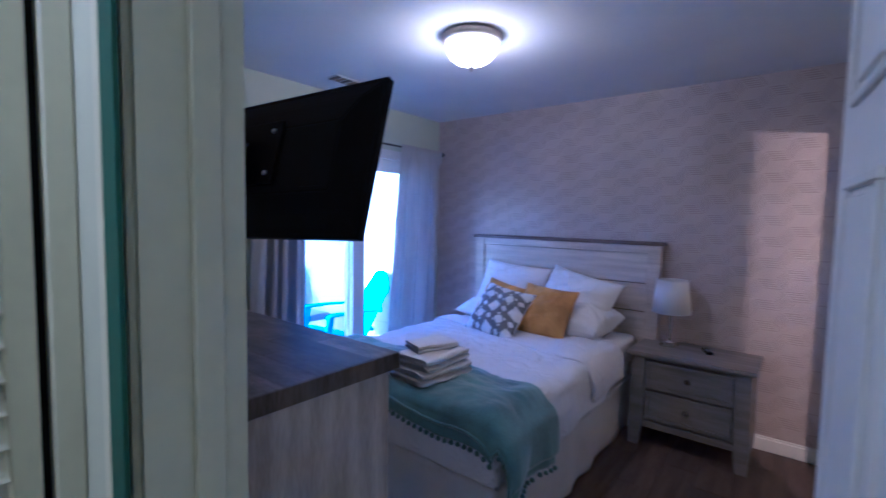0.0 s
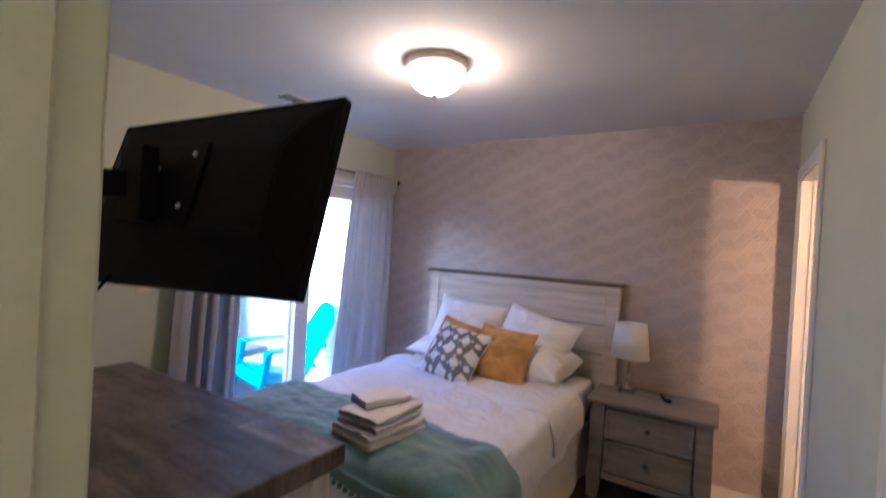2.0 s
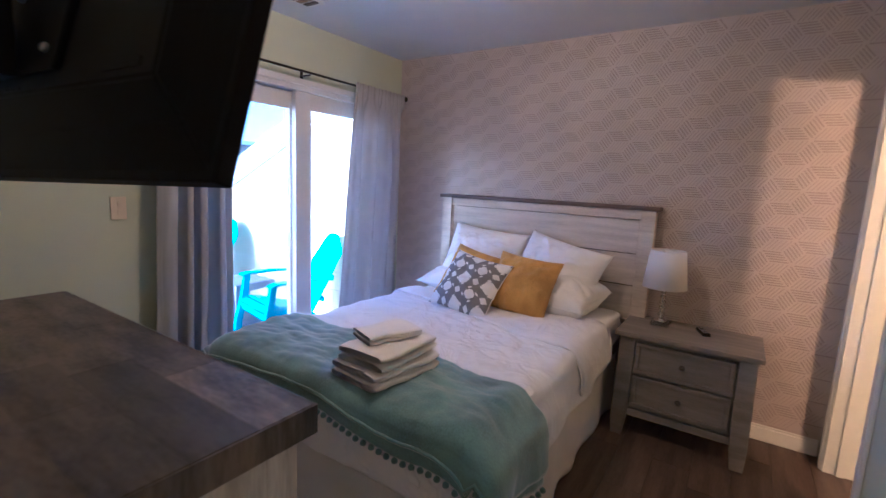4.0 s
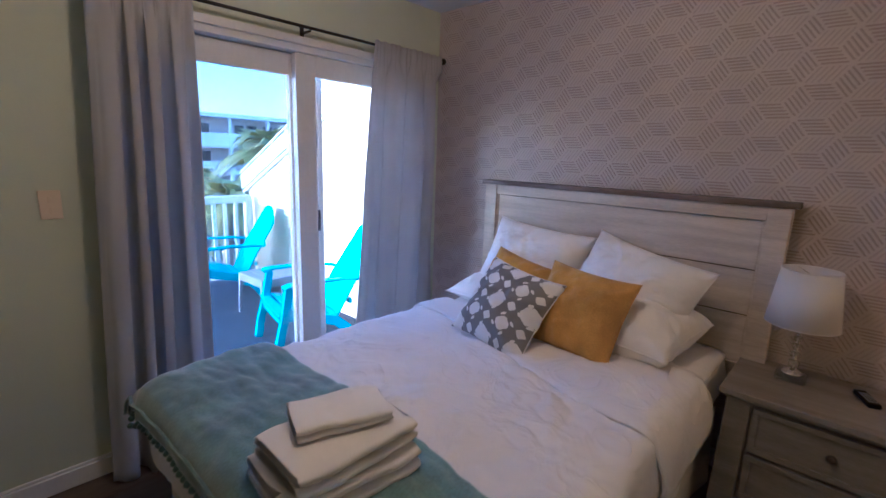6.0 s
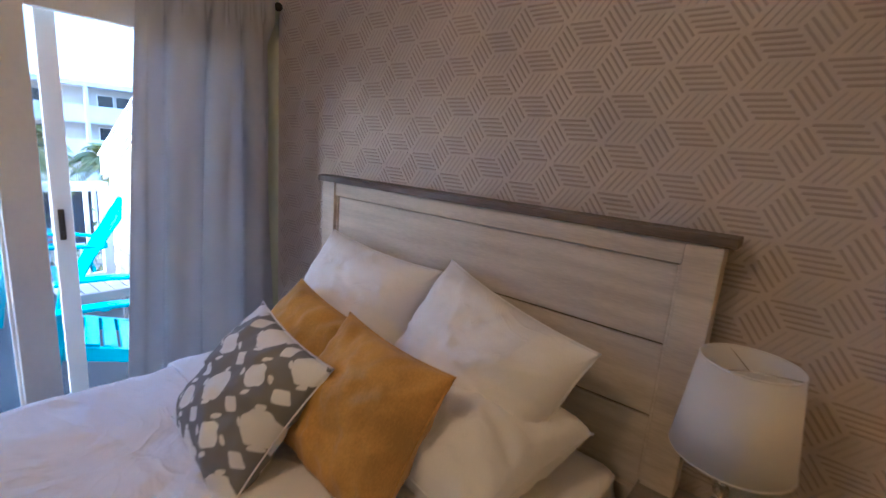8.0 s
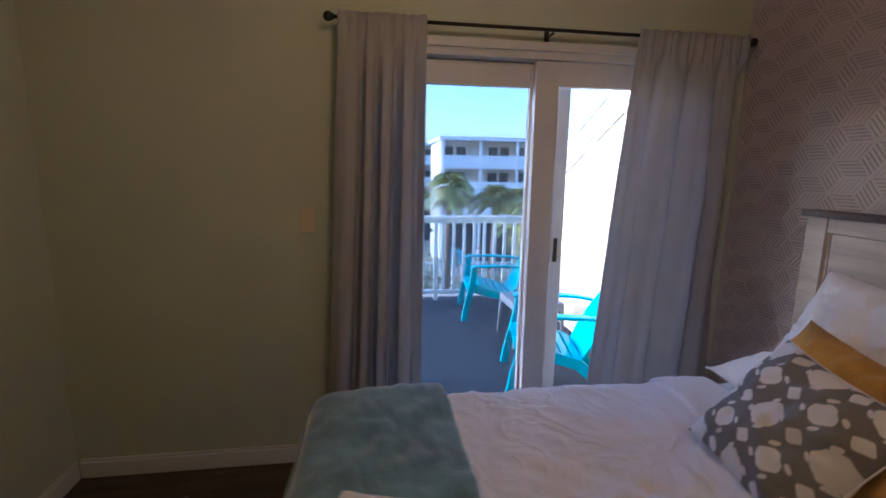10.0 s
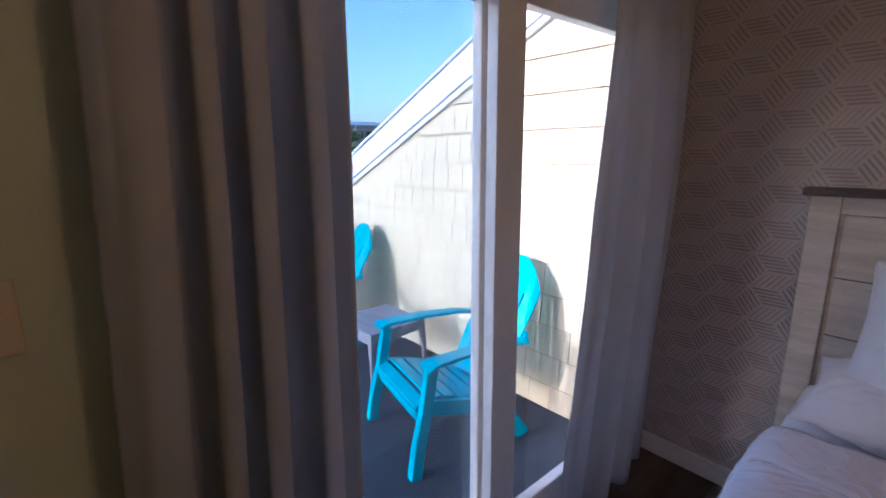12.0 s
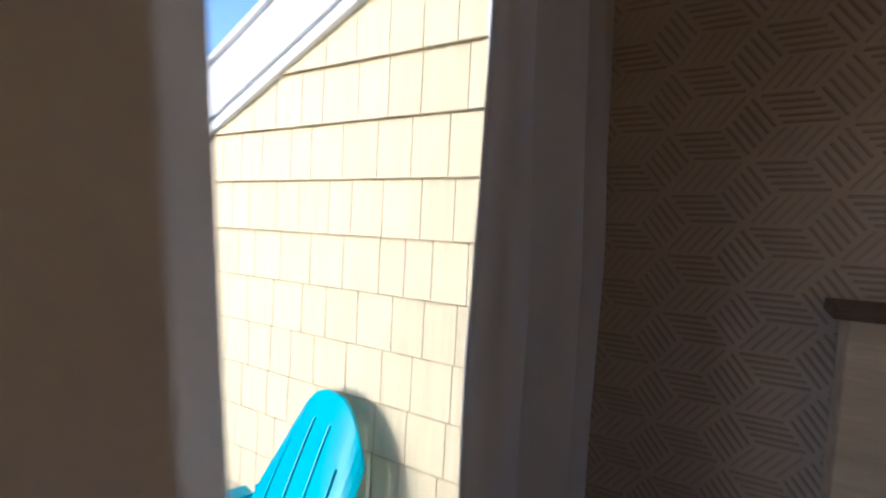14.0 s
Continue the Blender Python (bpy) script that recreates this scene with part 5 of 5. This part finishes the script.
def apartment(label, ax, y0, bays, bay, floors, roof_z, parapet_h, wide=0):
    """A block whose balcony front faces +x: slabs, parapets, columns, doors and windows bay by bay."""
    ob = thing("apartment_building", label, "building")
    y1 = y0 + bays * bay
    part("wall", box(ax - 9, y0, GZ, ax - 1.8, y1, roof_z - 0.05), STUCCO, ob)
    part("roof", box(ax - 9.3, y0 - 0.4, roof_z - 0.1, ax + 0.35, y1 + 0.4, roof_z + 0.25), PARAPET, ob)
    part("end_wall", box(ax - 9.05, y0 - 0.12, GZ, ax - 1.2, y0 - 0.01, roof_z - 0.12), PARAPET, ob)
    for z in floors:
        part("slab", box(ax - 1.8, y0, z - 0.22, ax + 0.05, y1, z), STUCCO, ob)
    models = {"parapet": box(0, 0.12, -0.1, 0.14, bay - 0.12, parapet_h), "column": box(-0.15, -0.12, GZ, 0.2, 0.12, roof_z - 0.1),
              "pier": box(-0.4, -0.36, GZ, 0.3, 0.36, roof_z - 0.1), "window": box(0, -0.5, 0.95, 0.05, 0.5, 2.05), "door": box(0, -0.45, 0.0, 0.05, 0.45, 2.05),
              "window_frame": box(0, -0.58, 0.87, 0.03, 0.58, 2.13)}
    looks = {"window": DARKGLASS, "door": DARKGLASS}
    meshes = {}

    def put(kind, m):
        if kind in meshes:
            o = new(kind, meshes[kind])
            o.parent = ob
        else:
            o = part(kind, models[kind], looks.get(kind, PARAPET), ob)
            meshes[kind] = o.data
        o.matrix_world = m

    for k in range(bays + 1):
        put("pier" if wide and k % wide == 0 else "column", pose(ax, y0 + k * bay, 0))
    for k in range(bays):
        for z in floors:
            put("parapet", pose(ax, y0 + k * bay, z))
            put("door", pose(ax - 1.8, y0 + k * bay + bay * (0.78 if k % 2 else 0.22), z))
            put("window", pose(ax - 1.79, y0 + k * bay + bay * (0.45 if k % 2 else 0.55), z))
            put("window_frame", pose(ax - 1.8, y0 + k * bay + bay * (0.45 if k % 2 else 0.55), z))
    # dark panel painted as the shade of the open ground floor behind its columns
    part("carport_shade", box(ax - 1.81, y0 + 0.3, GZ, ax - 1.78, y1 - 0.3, floors[-1] - 0.5), CARPORT, ob)
    return ob


apartment("pale four-storey apartment block with long balconies", -60.0, -48.0, 14, 3.96, (2.16, -0.79, -3.74), 4.75, 1.2, 2)
apartment("white three-storey apartment wing with deep balconies", -42.0, 4.6, 7, 3.7, (1.70, -0.85, -3.4), 4.35, 1.15)

FROND = material("palm_frond", (0.21, 0.26, 0.08), 0.5, 0.4, 2, 20, 0.1, second=(0.42, 0.38, 0.12), random_amount=0.2)
BARK = material("palm_bark", (0.20, 0.15, 0.11), 0.9, 0.4, 6, 40, 0.5)


def palm(x, y, z_crown, size, seed, label, count=44):
    rnd = random.Random(seed)
    ob = thing("palm_tree", label, "palm tree", pose(x, y, GZ), "palms")
    hgt = z_crown - GZ
    pts = [(0.25 * math.sin(2.2 * k / 10) * 0.8, 0.2 * (k / 10) ** 2, hgt * k / 10) for k in range(11)]
    tp = [1.25 - 0.45 * k / 10 for k in range(11)]
    part("trunk", tube(pts, 0.16 * size, 12, taper=tp), BARK, ob, smooth=True)
    top = Vector(pts[-1])
    verts, faces = [], []
    for k in range(count):
        az, el = rnd.uniform(0, 2 * math.pi), rnd.uniform(-0.55, 1.35)
        ln = size * rnd.uniform(0.95, 1.35)
        d = Vector((math.cos(az) * math.cos(el), math.sin(az) * math.cos(el), math.sin(el)))
        side = d.cross(Vector((0, 0, 1))).normalized()
        nleaf = 16
        stem = [top + d * (ln * s) + Vector((0, 0, -0.55 * ln * s * s)) for s in [i / nleaf for i in range(nleaf + 1)]]
        for i in range(3, nleaf + 1):
            base = stem[i]
            ax = (stem[i] - stem[i - 1]).normalized()
            f = (i - 3) / (nleaf - 3)
            for sg in (-1, 1):
                l2 = 0.52 * size * (1 - 0.55 * abs(f - 0.35)) * rnd.uniform(0.8, 1.15)
                tip = base + (ax * 0.65 + side * sg * 0.75 + Vector((0, 0, -0.28 - 0.25 * f))).normalized() * l2
                w = ax * 0.020 * size
                n0 = len(verts)
                verts += [base - w, base + w, base.lerp(tip, 0.55) + w * 1.3, tip, base.lerp(tip, 0.55) - w * 1.3]
                faces.append((n0, n0 + 1, n0 + 2, n0 + 3, n0 + 4))
        for i in range(nleaf):
            n0 = len(verts)
            w = side * 0.014 * size
            verts += [stem[i] - w, stem[i] + w, stem[i + 1] + w, stem[i + 1] - w]
            faces.append((n0, n0 + 1, n0 + 2, n0 + 3))
    me = bpy.data.meshes.new("crown")
    me.from_pydata([tuple(v) for v in verts], [], faces)
    me.materials.append(FROND)
    o = new("crown", me)
    o.parent = ob
    return ob


palm(-18, 1.2, 0.75, 1.05, 1, "tall sunlit palm tree beyond the balcony", 54)
palm(-18, 3.35, 0.25, 1.05, 2, "tall thin palm tree beyond the railing", 54)
palm(-11.5, 2.75, 0.05, 0.95, 3, "dark green palm tree near the balcony", 64)
palm(-13.5, 5.15, 1.45, 1.5, 4, "broad dark green palm behind the shingled wall", 80)
palm(-32, 9.0, -0.6, 1.5, 6, "palm tree before the apartment wing")

# painted sign board in the garden
SIGNT = material("turquoise_board", (0.10, 0.52, 0.66), 0.5, 0.1)
board = thing("sign_board", "turquoise garden sign board with faded red print", "sign", pose(-33.0, 4.3, -6.8))
part("panel", box(-0.03, -0.75, 0.75, 0.03, 0.75, 1.95, 0.01, 1), SIGNT, board)
for y in (-0.6, 0.6):
    part("post", box(-0.11, y - 0.05, GZ + 6.8, -0.031, y + 0.05, 2.0), RAILP, board)
for k in range(3):
    part("print_bar", box(0.0305, -0.5 + 0.1 * k, 1.05 + k * 0.26, 0.036, 0.45 - 0.12 * k, 1.17 + k * 0.26), SIGNR, board)

# planting and pool fence below
SHRUB = material("shrub_leaf", (0.06, 0.10, 0.035), 0.6, 0.5, 3, 30, 0.1, second=(0.14, 0.12, 0.04))
rnd = random.Random(8)
verts, faces = [], []
for k in range(9000):
    cx = rnd.choice((-9, -12, -16, -24, -30))
    q = Vector((cx + rnd.gauss(0, 1.6), rnd.uniform(-16, 14), GZ + abs(rnd.gauss(0, 1.0)) * (1.6 + 0.6 * math.sin(cx))))
    a = Vector((rnd.uniform(-1, 1), rnd.uniform(-1, 1), rnd.uniform(-1, 1))).normalized() * 0.22
    b = Vector((rnd.uniform(-1, 1), rnd.uniform(-1, 1), rnd.uniform(-1, 1))).normalized() * 0.11
    n0 = len(verts)
    verts += [tuple(q - a), tuple(q + b), tuple(q + a), tuple(q - b)]
    faces.append((n0, n0 + 1, n0 + 2, n0 + 3))
me = bpy.data.meshes.new("shrubs")
me.from_pydata(verts, [], faces)
me.materials.append(SHRUB)
tagged(new("shrubs", me), "dark green shrubs growing below the balcony", "shrubs", kind="stuff")
fence = thing("pool_fence", "white picket fence round the garden below", "fence")
part("top_rail", box(-38.1, -40, GZ + 1.5, -38, 30, GZ + 1.62), RAILP, fence)
part("base_wall", box(-38.2, -40, GZ, -37.9, 30, GZ + 0.35), LEDGE, fence)
pk = part("picket", box(-0.03, -0.06, GZ + 0.35, 0.03, 0.06, GZ + 1.5), RAILP, fence)
for k in range(110):
    o = pk if k == 0 else new("picket", pk.data)
    o.parent = fence
    o.matrix_world = pose(-38.05, -22 + k * 0.36, 0)
# ---------- pieces of walls and floors ----------
# wallpaper stripes: three families of raised lines in a lattice of lozenges
EX, EZ = 0.103, 0.0685
e0, e1, e2 = Vector((EX, 0)), Vector((EX / 2, EZ)), Vector((-EX / 2, EZ))
rndp = random.Random(12)
families = {"stripe_level": ([], []), "stripe_falling": ([], []), "stripe_rising": ([], [])}
X0P, X1P, Z0P, Z1P = 0.004, RX - 0.004, 0.10, H - 0.004


def add_stripe(store, a, b, half):
    verts, faces = store
    d = (b - a)
    if d.length < 0.012:
        return
    nrm = Vector((-d.y, d.x)).normalized() * half
    d = d.normalized() * 0.004
    pts = [a - nrm * 0.6, b - nrm * 0.6, b + d * 0.0 + nrm * 0.6, a + nrm * 0.6]
    out = [a - nrm, b - nrm, b + nrm, a + nrm]
    n0 = len(verts)
    verts += [(p.x, -0.0004, p.y) for p in out] + [(p.x, -0.0022, p.y) for p in pts]
    faces += [(n0 + 4, n0 + 5, n0 + 6, n0 + 7)] + [(n0 + i, n0 + (i + 1) % 4, n0 + 4 + (i + 1) % 4, n0 + 4 + i) for i in range(4)]


def clip_x(a, b):
    """Keeps a stripe inside the wall."""
    for p in (a, b):
        if not (X0P < p.x < X1P and Z0P < p.y < Z1P):
            return None
    return a, b


for col in range(-2, 24):
    for row in range(-2, 21):
        c = Vector((0.166 - 0.045 + col * 1.5 * EX, 1.858 - 0.035 - 11 * 2 * EZ + row * 2 * EZ + (EZ if col % 2 else 0)))
        for name, a, along in (("stripe_level", e2, e0), ("stripe_falling", -e1, e2), ("stripe_rising", e0, -e1)):
            for k in range(5):
                f = (k + 0.5) / 5
                g0, g1 = 0.06 + rndp.uniform(0, 0.03), 0.94 - rndp.uniform(0, 0.03)
                seg = clip_x(c + a * f + along * g0, c + a * f + along * g1)
                if seg:
                    add_stripe(families[name], *seg, 0.0033 if name != "stripe_rising" else 0.0027)
for name, (verts, faces) in families.items():
    me = bpy.data.meshes.new(name)
    me.from_pydata(verts, [], faces)
    me.materials.append(STRIPE_L if name == "stripe_rising" else STRIPE_D)
    o = new(name, me)
    o.parent = wall_n
    tagged(o, kind="stuff")

# floor planks along y
rndf = random.Random(3)
plank_mesh = {}
x = 0.0
while x < RX + 0.1:
    y = HY - 1.6 - rndf.uniform(0, 1.0)
    while y < 0:
        y0, y1 = max(y, HY - 1.59), min(y + 1.22, -0.001)
        x1 = min(x + 0.18, RX + 0.12)
        if y1 - y0 > 0.05 and x1 - x > 0.03:
            key = (round(x1 - x, 3), round(y1 - y0, 3))
            if key not in plank_mesh:
                plank_mesh[key] = None
                o = part("plank", box(0.0008, 0.0008, -0.006, x1 - x - 0.0008, y1 - y0 - 0.0008, 0.0, 0.001, 1), PLANK, floor)
                plank_mesh[key] = o.data
            else:
                o = new("plank", plank_mesh[key])
                o.parent = floor
            o.matrix_world = Matrix.Translation((x, y0, 0))
        y += 1.22
    x += 0.18

# shingles, lapped course over course
rnds = random.Random(21)
# brown colour for the shadow line painted under each shingle course
LAP_SHADE = material("shingle_lap_shade", (0.42, 0.33, 0.19), 0.9, 0.5, 12, 80, 0.2)
row, z = 0, 1.965 - 11 * 0.1853
while z < 2.35:
    x = -3.13 + rnds.uniform(-0.08, 0)
    while x < -0.20:
        w = rnds.choice((0.10, 0.115, 0.13, 0.145, 0.155, 0.12))
        x0, x1 = max(x, -3.13), min(x + w, -0.201)
        x += w
        if x1 - x0 < 0.02:
            continue
        zb = max(z, ZD + 0.004)
        t0, t1 = min(z + 0.192, rake_z(x0) + 0.03), min(z + 0.192, rake_z(x1) + 0.03)
        if t1 - zb < 0.02:
            continue
        t0 = max(t0, zb + 0.002)
        bm = bmesh.new()
        g = 0.0015
        drop = rnds.uniform(0, 0.003)
        vs = [bm.verts.new(p) for p in ((x0 + g, -0.018, zb - drop), (x1 - g, -0.018, zb - drop), (x1 - g, -0.003, t1), (x0 + g, -0.003, t0),
                                        (x0 + g, 0.004, zb - drop), (x1 - g, 0.004, zb - drop), (x1 - g, 0.004, t1), (x0 + g, 0.004, t0))]
        for q in ((0, 1, 2, 3), (4, 5, 6, 7), (0, 1, 5, 4), (1, 2, 6, 5), (2, 3, 7, 6), (3, 0, 4, 7)):
            bm.faces.new([vs[i] for i in q])
        part("shingle", bm, SHINGLE, siding)
    # thin dark strip in place of the shade below this course
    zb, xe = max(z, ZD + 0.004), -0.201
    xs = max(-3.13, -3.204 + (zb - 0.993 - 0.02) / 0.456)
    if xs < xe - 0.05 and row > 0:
        part("course_shade", box(xs, -0.0192, zb - 0.0030, xe, -0.004, zb + 0.0004), LAP_SHADE, siding)
    row += 1
    z += 0.1853
